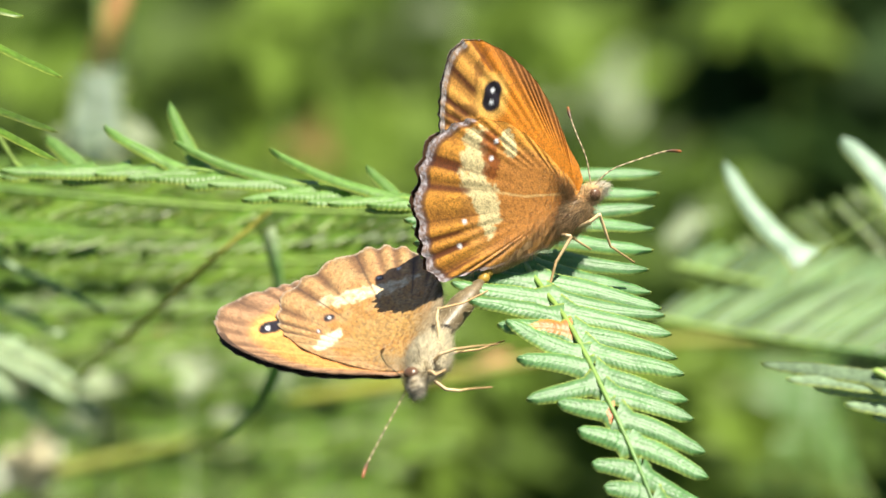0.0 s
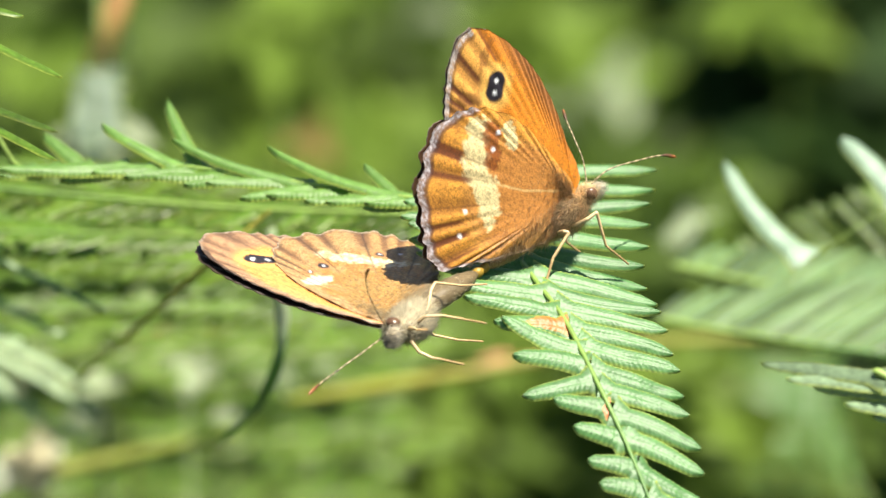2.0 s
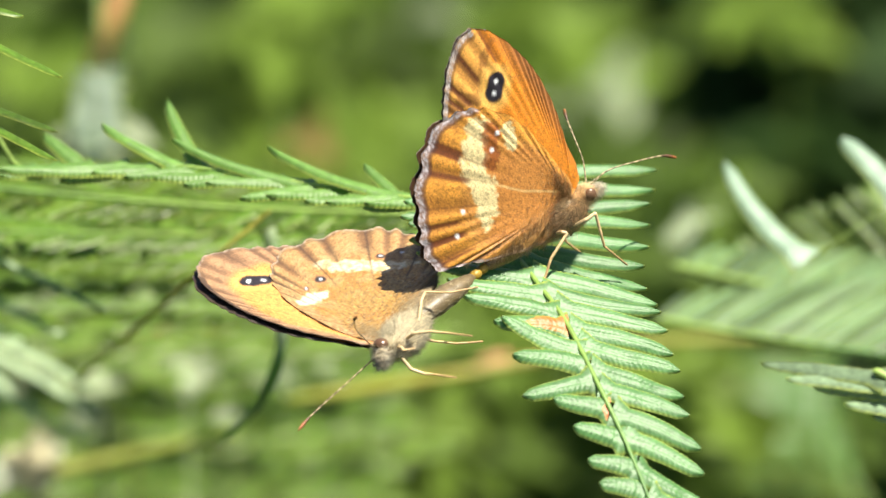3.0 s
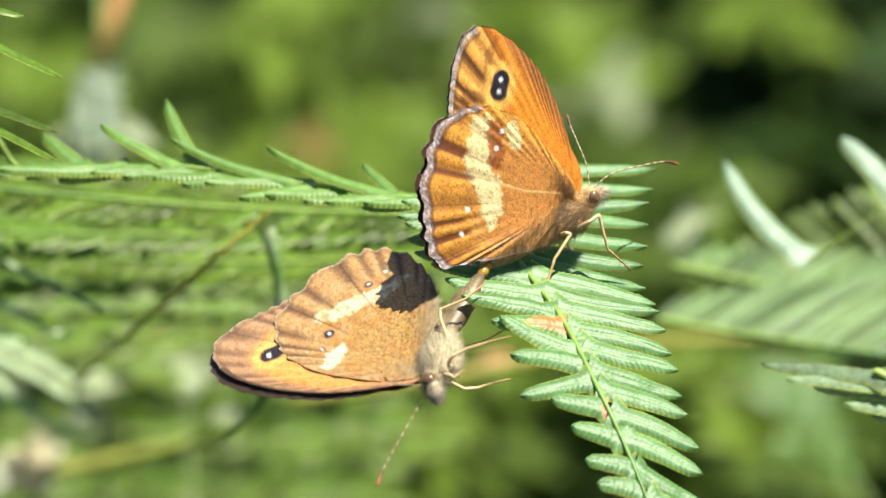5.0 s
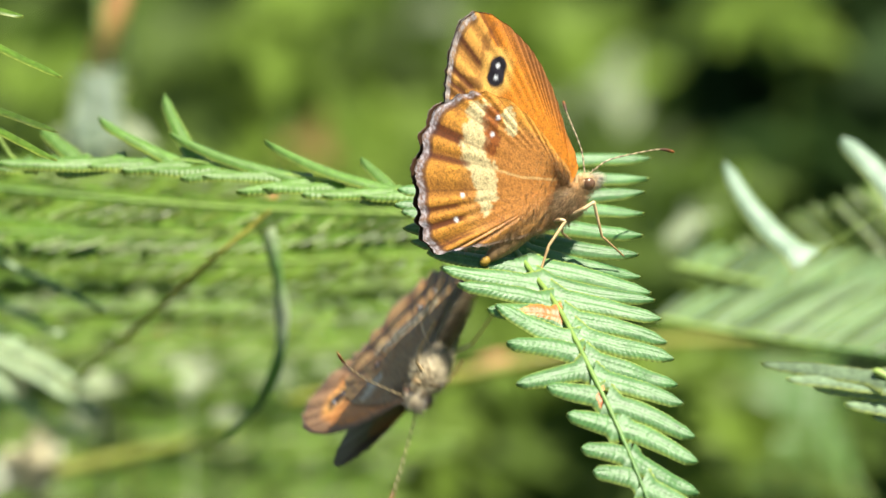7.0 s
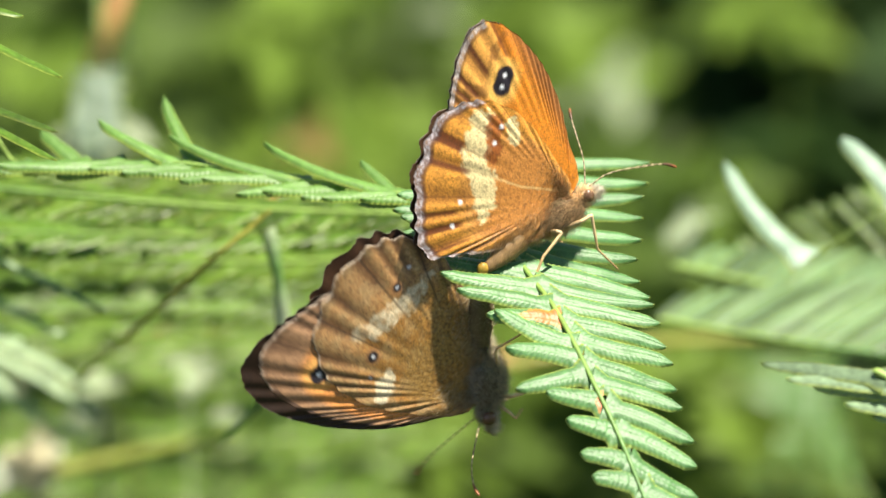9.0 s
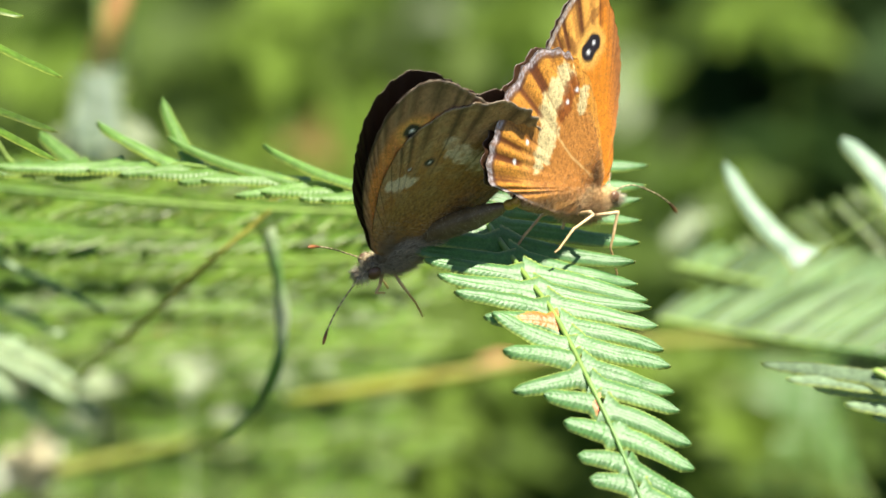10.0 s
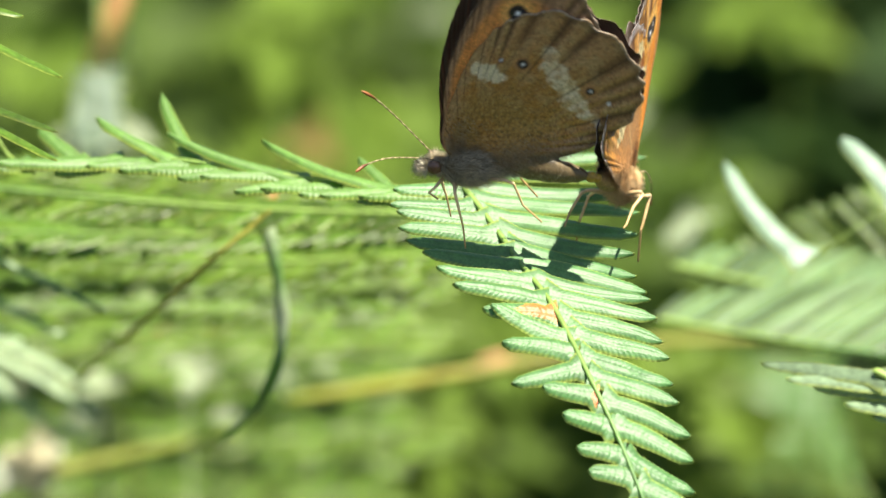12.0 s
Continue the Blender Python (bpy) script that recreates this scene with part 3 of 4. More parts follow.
PALE = [pinnule_mesh("leaflet", 10, 2.6, 70 + s, 14, 0.12, 0.04, None, 26, 6, 0.6 + 0.08 * s, lin("94ae88"), THICKET) for s in range(8)]


def frond(name, label, rachis, normal, sides, steps, thick, seed, width=3.0, own=True, rusty=(), tone=lin("86a050"), jitter=0.12, turned=None, singles=(), leaves=None, green=None, broad=False, foot=(), curl=(0.06, 0.16), lobe=0.045):
    """A fern leaf: a tapering stalk and leaflets on both sides. rachis: knots (i, j, away). sides: for each side, knots along the
    stalk (share, across, down): how far a leaflet reaches on the layout sheet. The leaf lies square to the normal."""
    rnd = random.Random(seed)
    root = tagged(new(name), label, "fern frond", "bracken")
    root.empty_display_size = 0.005
    origin = spot(*rachis[0])
    root.location = origin
    knots = [(spot(*k) - origin) / MM for k in rachis]
    tube("stalk", knots, [thick, thick * 0.85, thick * 0.7, thick * 0.45], [tone, tone, GREEN], STALK, root, "yellow-green midrib", 40, 8)
    # the stem goes on from the end of the stalk to the soil
    end = [Vector(spot(*k)) for k in (rachis[-1],) + tuple(foot)]
    low = end[-1] + Vector((0.02 if end[-1].x > 0 else -0.02, 0.02, 0))
    end += [low.lerp(Vector((low.x, low.y + 0.03, SOIL_LEVEL - 0.02)), f) for f in (0.15, 0.55, 1.0)]
    tube("stem", [(p - origin) / MM for p in end], [thick, thick * 1.4, thick * 2, thick * 2.5], [tone, lin("7c8a40"), lin("6e5a34")], STALK, root, "stem rising from the soil", 30, 7)
    line = curve_through(knots, 200)
    run = np.concatenate([[0], np.cumsum([(p - q).length for p, q in zip(line[1:], line)])])
    run /= run[-1]
    up = Vector(normal).normalized()
    far_up = Vector(turned).normalized() if turned else up
    places = [(which, k, side, (k + 0.5 + 0.3 * which + rnd.uniform(-jitter, jitter)) / steps)
              for which, side in enumerate(sides) for k in range(steps)]
    places += [(0, 50 + n, [(0, q[1], q[2]), (1, q[1], q[2])], q[0]) for n, q in enumerate(singles)]
    bows = {50 + n: q[3] for n, q in enumerate(singles) if len(q) > 3}
    for which, k, side, p in places:
        if p < side[0][0] or p > side[-1][0]:
            continue
        at = line[int(np.searchsorted(run, p))]
        i = np.interp(p, [q[0] for q in side], [q[1] for q in side]) * rnd.uniform(0.95, 1.05)
        j = np.interp(p, [q[0] for q in side], [q[2] for q in side]) + rnd.uniform(-6, 6) * (2.5 if jitter > 0.3 else 1)
        flat = RIGHT * i - RISE * j
        n = (up.lerp(far_up, p) + Vector((rnd.uniform(-.09, .09), rnd.uniform(-.09, .09), 0))).normalized()
        way = flat + NEAR * (-flat.dot(n) / NEAR.dot(n))
        length = way.length / 17
        way.normalize()
        if own:
            me = pinnule_mesh("leaflet", length, (width if broad else min(width * (0.8 + 0.25 * p), 0.32 * length + 1.2)) * rnd.uniform(0.92, 1.08), seed + k * 2 + which,
                              max(8, int(length * 1.5)), rnd.uniform(*curl), rnd.uniform(-0.02, 0.06),
                              dict(rusty).get((which, k)), tone=rnd.uniform(0.9, 1.1), green=green, mat=THICKET if broad else None, bow=bows.get(k, rnd.uniform(-0.05, 0.05)), lobe=lobe)
        else:
            me = (leaves or SHARED)[rnd.randrange(8)]
        leaf = new("leaflet", me)
        leaf.parent = root
        y = n.cross(way).normalized()
        m = Matrix((way, y, way.cross(y))).transposed().to_4x4()
        m.translation = at * MM
        if not own:
            m = m @ Matrix.Diagonal((length / 10, width / 2.6, width / 2.6, 1))
        leaf.matrix_basis = m
    return root


front_frond = frond(
    "fern_frond", "glossy fresh green bracken frond with crimped leaflets",
    [(812, 300, 23), (838, 345, 15), (880, 400, 10), (950, 495, 1.0), (1002, 565, -5), (1062, 682, -12), (1104, 770, -15), (1142, 860, -18), (1190, 985, -22)],
    (0.17, -0.5, 0.84),
    [[(0, 350, -28), (.08, 330, 5), (.3, 245, 50), (.45, 205, 42), (.6, 180, 45), (.8, 140, 62), (1, 70, 50)],
     [(0.14, -130, -6), (.3, -195, -25), (0.520, -165, -38)]],
    20, 0.36, 3, 3.1, True, curl=(0.12, 0.24), tone=lin("7c9a4a"), green=lin("4e7e40"), rusty=(((0, 50), (0.2, 0.36, -0.15, 0.75)), ((0, 54), (0.02, 0.1, 0.0, 0.6))), turned=(0.22, -0.62, 0.75),
    singles=((0.532, -136, -21), (0.591, -140, -54), (0.627, -138, -31), (0.655, -132, 20), (0.718, -97, -24), (0.777, -88, -24), (0.832, -82, -23), (0.874, -78, -20)))
left_frond = frond(
    "fern_frond", "bracken frond seen almost edge-on with upturned leaflets",
    [(815, 362, 20), (735, 350, 22), (560, 326, 26), (335, 294, 30), (180, 292, 34), (40, 294, 38)],
    (0.08, -0.32, 0.94),
    [[(2, 0, 0), (3, 0, 0)], [(2, 0, 0), (3, 0, 0)]],
    2, 0.3, 7, 2.1, turned=(0.08, -0.34, 0.94), green=lin("5c8432"), foot=((-90, 298, 42),), curl=(0.3, 0.5), lobe=0.26,
    singles=((.14, -62, -60, -0.1), (.1, -262, -97, -0.25), (.33, -250, -84, -0.2), (.58, -66, -134, -0.2), (.62, -148, -84, -0.3), (.85, -76, -70, -0.1), (.74, -235, -2, -0.1),
             (.02, -150, -12), (.06, -130, 10), (.12, -150, 2), (.18, -140, 12), (.25, -150, 4), (.32, -140, 14), (.39, -150, 5), (.46, -135, 15), (.53, -140, 6),
             (.6, -125, 15), (.67, -130, 8), (.75, -120, 16), (.83, -120, 8), (.9, -110, 14), (.96, -110, 6)))


def small_fronds():
    side = "half-shaded bracken frond behind the butterflies"
    rnd = random.Random(415)
    for n in range(18):
        j = 372 + 14 * n + rnd.uniform(-16, 16)
        deep = min(200, 66 + 0.42 * (j - 370) + rnd.uniform(-20, 50))
        start = rnd.uniform(690, 900)
        drop = rnd.uniform(-110, 40)
        reach = rnd.uniform(0.6, 1.05)
        low = [[(0, -60 * reach, -18), (.5, -120 * reach, -34), (1, -60 * reach, -20)], [(0, -55 * reach, 24), (.5, -110 * reach, 34), (1, -50 * reach, 16)]]
        frond("fern_frond", side, [(start, j, deep), (start * 0.45, j + drop * 0.4 + rnd.uniform(-25, 25), deep + 8), (-330, j + drop, deep + 10)],
              (rnd.uniform(-0.15, 0.25), rnd.uniform(-0.5, -0.12), 0.92), low, 36, 0.35, 100 + n, rnd.uniform(1.4, 2.1), False, jitter=0.3, leaves=SUN_TINTED if n % 2 else SHARED)
    low = [[(0, -90, -14), (.5, -170, -26), (1, -60, -14)], [(0, -80, 34), (.5, -150, 40), (1, -60, 16)]]
    for n in range(8):
        j = 628 + 38 * n
        deep = 240 + 9 * n
        knots = [(rnd.uniform(700, 840), j, deep), (360, j + rnd.uniform(-14, 14), deep + 14), (-110, j + rnd.uniform(-40, 5), deep + 24)]
        frond("fern_frond", "bracken frond low in the thicket", knots, (0.1 * (n % 3), -0.12 - 0.1 * (n % 2), 0.96), low, 28, 0.4, 140 + n, 2.4, False,
              jitter=0.35, leaves=SUN_TINTED if n % 3 == 1 else SHARED)
    none = [[(2, 0, 0), (3, 0, 0)]]
    frond("fern_frond", "pale green bracken frond reaching in from one side", [(-60, 330, 64), (-55, 450, 96), (-50, 700, 200)], (0.2, -0.5, 0.82),
          none, 2, 0.5, 120, 2.0, True, green=lin("82a070"), singles=((.22, 265, 118), (.4, 200, 96), (.55, 130, 62), (.62, 250, 120), (.7, 290, 150), (.8, 160, 100), (.9, 270, 130)))
    frond("fern_frond", "fresh green bracken leaflets at the edge of the thicket", [(-60, -60, 10), (-60, 60, 12), (-60, 260, 18)], (0.1, -0.14, 0.98),
          none, 2, 0.4, 121, 1.8, False, singles=((.18, 105, 18), (.33, 182, 80), (.80, 165, 88), (.72, 170, 60)))
    frond("fern_frond", "dull green bracken frond behind paler leaflets", [(1290, 520, 150), (1450, 480, 146), (1640, 430, 140)], (0.2, -0.5, 0.8),
          [[(0, -60, -70), (.5, -110, -110), (1, -120, -130)], [(0, 150, -20), (.5, 170, -40), (1, 170, -50)]], 14, 0.5, 122, 2.6, False, jitter=0.3)
    frond("fern_frond", "sunlit bracken frond with long grey-green leaflets", [(1165, 566, 122), (1300, 590, 116), (1640, 640, 106)], (0.25, -0.5, 0.8),
          [[(0, 60, -60), (.15, 150, -90), (.4, 230, -130), (1, 260, -140)]], 24, 0.5, 123, 1.5, False, jitter=0.25, leaves=SILVER)
    frond("fern_frond", "sunlit bracken frond with long grey-green leaflets", [(1190, 470, 140), (1330, 500, 136), (1660, 560, 126)], (0.25, -0.45, 0.84),
          [[(0, 50, -50), (.3, 130, -80), (1, 180, -110)], [(0, 60, 30), (.4, 90, 40), (1, 100, 46)]], 20, 0.5, 133, 1.6, False, jitter=0.25, leaves=SILVER)
    frond("fern_frond", "broad grey-green bracken leaflets catching the sun", [(1425, 465, 84), (1600, 350, 82), (1720, 300, 80)], (0.2, -0.62, 0.75),
          none, 2, 0.15, 125, 4.4, True, singles=((.03, -160, -190, -0.3), (.6, -115, -125, 0.2)), green=lin("7c9a80"), curl=(0.2, 0.3))
    frond("fern_frond", "clean-edged bracken leaflets lower in the thicket", [(1545, 655, 30), (1660, 715, 28), (1800, 800, 26)], (-0.1, -0.34, 0.94),
          [[(0, -235, -28), (.5, -220, -32), (1, -190, -34)], [(0, 90, -10), (1, 80, 0)]], 6, 0.5, 124, 2.8, False, leaves=PALE)
    frond("fern_frond", "broad soft green leaves low in the thicket", [(1470, 690, 430), (1490, 770, 430), (1510, 850, 430)], (0.1, -0.62, 0.78),
          none, 2, 0.3, 126, 18.0, True, singles=((.05, -320, -50), (.3, -345, 15), (.6, -300, 45)), green=lin("628e42"), broad=True, foot=((1560, 960, 430),))
    frond("fern_frond", "pale whitish-green leaf hanging in the thicket", [(172, 150, 250), (176, 120, 250), (180, 80, 250)], (0.1, -0.75, 0.66),
          none, 2, 0.3, 127, 5.5, True, singles=((.05, -10, 280), (.4, 30, 190), (.2, -40, 150)), green=lin("8aa088"), broad=True, foot=((150, -50, 255), (-60, -80, 262), (-140, 60, 265)))
    frond("fern_frond", "bleached whitish leaves low in the thicket", [(0, 836, 228), (-20, 850, 228), (-40, 864, 228)], (0.15, -0.55, 0.82),
          none, 2, 0.3, 128, 3.8, True, singles=((.05, 140, -58), (.3, 110, -70), (.6, 170, -26)), green=lin("dce0cc"), broad=True, foot=((-90, 900, 230),))


def strip(name, label, knots, widths, colours, category, sides=8):
    """A dry or green stem of round section."""
    origin = spot(*knots[0])
    ob = tube(name, [(spot(*k) - origin) / MM for k in knots], widths, colours, STALK, None, label, 30, sides)
    ob.location = origin
    return tagged(ob, category=category)


def stems():
    dark, olive, straw, tan = lin("5a8a3c"), lin("98923a"), lin("98994a"), lin("c89a68")
    # The two pale grey-green knots are highlights painted along the leaflet.
    strip("curled_leaflet", "dark green wilted leaflet curling down with a brown tip",
          [(490, 346, 78), (470, 358, 78), (474, 400, 79), (490, 480, 80), (500, 560, 82), (492, 640, 84), (455, 720, 90), (385, 785, 98)],
          [0.45, 0.75, 0.5, 0.9, 0.6, 0.95, 0.6, 0.75, 0.4, 0.3], [lin("b06a3a"), dark, lin("a9b894"), dark, lin("b4c09c"), dark, lin("6a8a50"), dark], "leaf")
    strip("stem", "yellow-olive dry bracken stem slanting through the fronds", [(480, 372, 60), (330, 500, 70), (120, 690, 150)], [0.2, 0.3, 0.36],
          [olive, lin("948c38"), olive], "stem")
    strip("stem", "yellow-green bracken stem lying across the thicket", [(500, 712, 215), (620, 694, 215), (820, 662, 215), (1100, 612, 220), (1380, 596, 230)],
          [0.7, 0.9, 0.7, 0.5], [lin("808c38"), lin("9a983c"), lin("8c8638"), straw], "stem")
    strip("stem", "pale dry stem low in the thicket", [(-30, 872, 232), (140, 828, 230), (420, 765, 226)], [1.0, 1.1, 0.7], [lin("8c9448"), lin("949a4c"), lin("7c8a34")], "stem")
    strip("stem", "orange-brown dead stem among pale leaves", [(225, -40, 300), (190, 60, 300), (148, 190, 305)], [1.5, 1.5, 1.3], [tan, lin("c8985c"), tan], "stem")
    strip("stem", "rust-red withered tip of a dead frond", [(845, 645, 260), (875, 638, 260), (905, 630, 262)], [0.5, 0.8, 0.4], [lin("b8785c"), lin("c8886a"), lin("b07858")], "stem")


small_fronds()
stems()


# ---- undergrowth ----
def leafage(name, colour, share, spec):
    m, t, p, out = material(name)
    rgb = t.nodes.new("ShaderNodeRGB")
    rgb.outputs[0].default_value = (*colour, 1)
    geo = t.nodes.new("ShaderNodeNewGeometry")
    r = t.nodes.new("ShaderNodeMapRange")
    r.inputs["To Min"].default_value, r.inputs["To Max"].default_value = 0.65, 1.35
    t.links.new(geo.outputs["Random Per Island"], r.inputs["Value"])
    c = times(t, rgb.outputs[0], product(t, span(t, noise_node(t, 160), 0.8, 1.2), r.outputs[0]))
    t.links.new(c, p.inputs["Base Color"])
    p.inputs["Roughness"].default_value, p.inputs["Specular IOR Level"].default_value = 0.55, spec
    leaky(t, p, out, c, share)
    return m


def leaf_data(place, way, up, length, width, rnd):
    """A pointed leaf folded along its midrib."""
    side = up.cross(way).normalized()
    up = way.cross(side)
    verts, faces = [place], []
    for s, h in ((0.2, 0.7), (0.45, 1.0), (0.72, 0.7)):
        sag = -0.12 * length * s * s
        c = place + way * (length * s) + up * sag
        verts += [c + side * (width / 2 * h) + up * (0.12 * width), c, c - side * (width / 2 * h) + up * (0.12 * width)]
    verts.append(place + way * length + up * (-0.15 * length))
    faces = [(0, 2, 1), (0, 3, 2), (1, 2, 5, 4), (2, 3, 6, 5), (4, 5, 8, 7), (5, 6, 9, 8), (7, 8, 10), (8, 9, 10)]
    return verts, faces


def undergrowth(label, colour, zones, seed, share=0.3, spec=0.4):
    """zones: (i, j, away, spread in cells, depth spread in mm, count, leaf length in mm)."""
    rnd = random.Random(seed)
    verts, faces = [], []
    for i, j, away, spread, deep, count, size in zones:
        for _ in range(count):
            a, d = rnd.uniform(0, 6.283), abs(rnd.gauss(0, 0.6)) ** 0.8
            place = spot(i + spread * d * math.cos(a), j + spread * 0.8 * d * math.sin(a), away + rnd.uniform(-deep, deep))
            way = Vector((rnd.gauss(0, 1), rnd.gauss(-0.2, 0.8), rnd.gauss(-0.1, 0.5))).normalized()
            up = Vector((rnd.gauss(0.1, 0.5), rnd.gauss(-0.35, 0.5), 1)).normalized()
            l = size * rnd.uniform(0.6, 1.3) * MM
            v, f = leaf_data(place - way * (l / 2), way, up, l, l * rnd.uniform(0.35, 0.6), rnd)
            n = len(verts)
            verts += v
            faces += [tuple(q + n for q in g) for g in f]
        if away < 1000 and count > 12:
            top = spot(i, j, away)
            v, f, c = tube_data([top, top + Vector((0.004, 0.006, (SOIL_LEVEL - top.z) * 0.5)), Vector((top.x, top.y + 0.01, SOIL_LEVEL - 0.02))], [0.0004, 0.0008, 0.0011], [colour], 8, 5)
            n = len(verts)
            verts += v
            faces += [tuple(q + n for q in g) for g in f]
    me = bpy.data.meshes.new("undergrowth")
    me.from_pydata([tuple(v) for v in verts], [], faces)
    me.polygons.foreach_set("use_smooth", [True] * len(faces))
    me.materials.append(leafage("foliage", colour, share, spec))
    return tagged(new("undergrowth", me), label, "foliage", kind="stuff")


# The dark gaps' shade is put into this leaf colour.
undergrowth("dense thicket leaves, shade put into their dark green", (0.023, 0.05, 0.011), [
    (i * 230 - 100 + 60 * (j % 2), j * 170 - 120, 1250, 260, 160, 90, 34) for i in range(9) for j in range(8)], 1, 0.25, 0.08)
# Brighter copy of the mid-green leaves below, with sunlight put into the colour.
undergrowth("bright yellow-green leaves, sunlight put into their colour", (0.12, 0.19, 0.025), [
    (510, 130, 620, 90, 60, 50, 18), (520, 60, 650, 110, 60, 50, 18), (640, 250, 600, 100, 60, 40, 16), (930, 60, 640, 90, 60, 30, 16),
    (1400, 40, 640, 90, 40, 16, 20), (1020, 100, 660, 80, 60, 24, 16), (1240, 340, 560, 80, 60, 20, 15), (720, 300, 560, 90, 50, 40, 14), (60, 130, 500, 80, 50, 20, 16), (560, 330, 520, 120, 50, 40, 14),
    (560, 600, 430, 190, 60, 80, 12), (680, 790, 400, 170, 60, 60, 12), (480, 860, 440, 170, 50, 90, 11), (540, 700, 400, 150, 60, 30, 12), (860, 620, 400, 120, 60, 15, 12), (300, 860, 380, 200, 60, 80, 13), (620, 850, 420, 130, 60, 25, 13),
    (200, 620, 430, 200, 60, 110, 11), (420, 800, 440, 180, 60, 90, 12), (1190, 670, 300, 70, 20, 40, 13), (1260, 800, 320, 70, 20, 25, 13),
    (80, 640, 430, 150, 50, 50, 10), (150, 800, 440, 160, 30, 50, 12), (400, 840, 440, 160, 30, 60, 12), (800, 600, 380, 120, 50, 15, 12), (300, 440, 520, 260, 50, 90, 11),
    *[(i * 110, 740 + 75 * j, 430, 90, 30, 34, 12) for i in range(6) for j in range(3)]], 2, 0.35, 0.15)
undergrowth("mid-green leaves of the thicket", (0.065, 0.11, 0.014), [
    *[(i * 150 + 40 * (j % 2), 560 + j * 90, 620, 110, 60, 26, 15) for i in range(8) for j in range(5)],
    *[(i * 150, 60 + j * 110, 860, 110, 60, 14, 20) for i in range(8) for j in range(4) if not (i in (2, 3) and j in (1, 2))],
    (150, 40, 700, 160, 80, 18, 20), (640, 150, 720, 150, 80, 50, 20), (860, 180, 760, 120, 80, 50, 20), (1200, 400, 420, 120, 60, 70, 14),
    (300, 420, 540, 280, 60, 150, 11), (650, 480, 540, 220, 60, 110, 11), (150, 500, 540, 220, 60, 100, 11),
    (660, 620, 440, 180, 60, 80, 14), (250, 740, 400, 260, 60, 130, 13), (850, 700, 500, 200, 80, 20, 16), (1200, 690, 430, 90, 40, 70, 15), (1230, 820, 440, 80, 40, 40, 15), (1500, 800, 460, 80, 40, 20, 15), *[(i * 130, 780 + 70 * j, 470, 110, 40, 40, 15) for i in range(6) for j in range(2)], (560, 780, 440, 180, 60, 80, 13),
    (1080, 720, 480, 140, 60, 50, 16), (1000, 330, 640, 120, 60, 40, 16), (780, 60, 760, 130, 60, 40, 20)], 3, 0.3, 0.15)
# Pale leaves; the small low ones put blurred sun glints into colour.
undergrowth("pale grey-green leaves, the small low ones painted sun glints", (0.3, 0.36, 0.22), [
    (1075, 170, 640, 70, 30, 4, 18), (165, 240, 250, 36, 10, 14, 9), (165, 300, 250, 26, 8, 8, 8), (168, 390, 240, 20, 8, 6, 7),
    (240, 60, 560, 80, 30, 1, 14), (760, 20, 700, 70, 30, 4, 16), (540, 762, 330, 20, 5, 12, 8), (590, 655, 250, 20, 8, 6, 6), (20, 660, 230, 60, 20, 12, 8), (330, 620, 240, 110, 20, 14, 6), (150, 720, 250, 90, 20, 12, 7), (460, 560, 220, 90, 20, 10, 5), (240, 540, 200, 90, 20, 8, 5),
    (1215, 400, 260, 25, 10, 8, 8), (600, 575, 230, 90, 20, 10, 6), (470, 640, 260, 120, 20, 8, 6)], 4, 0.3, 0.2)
undergrowth("bleached straw-coloured dead leaves", (0.62, 0.58, 0.4), [(58, 818, 229, 38, 4, 16, 8), (15, 670, 230, 20, 8, 6, 6), (595, 652, 250, 14, 6, 6, 6)], 6, 0.3, 0.2)
undergrowth("brown and yellow withered leaves", (0.22, 0.15, 0.05), [
    (650, 100, 760, 70, 40, 20, 20), (670, 190, 740, 60, 40, 14, 18),
    (540, 260, 520, 40, 20, 10, 12), (60, 520, 260, 100, 30, 16, 8), (230, 590, 260, 70, 30, 14, 8),
    (380, 640, 320, 90, 30, 12, 8)], 5, 0.3, 0.15)


# ---- world around ----
def bracken_floor():
    """Low bracken over the soil around and below the view."""
    rnd = random.Random(77)
    verts, faces = [], []
    for _ in range(22000):
        a, d = rnd.uniform(0, 2 * math.pi), abs(rnd.gauss(0, 1.9))
        x, y = d * math.cos(a), 0.5 + d * math.sin(a)
        if math.hypot(x, y + 0.83) < 0.35:
            continue
        top = 0.10 if y < 1.1 else 0.22
        place = Vector((x, y, SOIL_LEVEL + rnd.uniform(0.0, top)))
        way = Vector((rnd.gauss(0, 1), rnd.gauss(0, 1), rnd.gauss(0.1, 0.3))).normalized()
        up = Vector((rnd.gauss(0, 0.3), rnd.gauss(0, 0.3), 1)).normalized()
        l = rnd.uniform(0.03, 0.08)
        v, f = leaf_data(place, way, up, l, l * rnd.uniform(0.25, 0.45), rnd)
        n = len(verts)
        verts += v
        faces += [tuple(q + n for q in g) for g in f]
    me = bpy.data.meshes.new("undergrowth")
    me.from_pydata([tuple(v) for v in verts], [], faces)
    me.polygons.foreach_set("use_smooth", [True] * len(faces))
    me.materials.append(leafage("low_foliage", (0.045, 0.085, 0.014), 0.25, 0.15))
    return tagged(new("undergrowth", me), "low green bracken covering the soil", "foliage", kind="stuff")


bracken_floor()
bm = bmesh.new()
bmesh.ops.create_grid(bm, x_segments=60, y_segments=60, size=60)
for v in bm.verts:
    v.co.z = SOIL_LEVEL + 0.03 * noise.noise(v.co * 0.7)
ground = tagged(part("ground", bm, SOIL), "dark leaf litter and soil under the bracken", "ground", kind="structure")


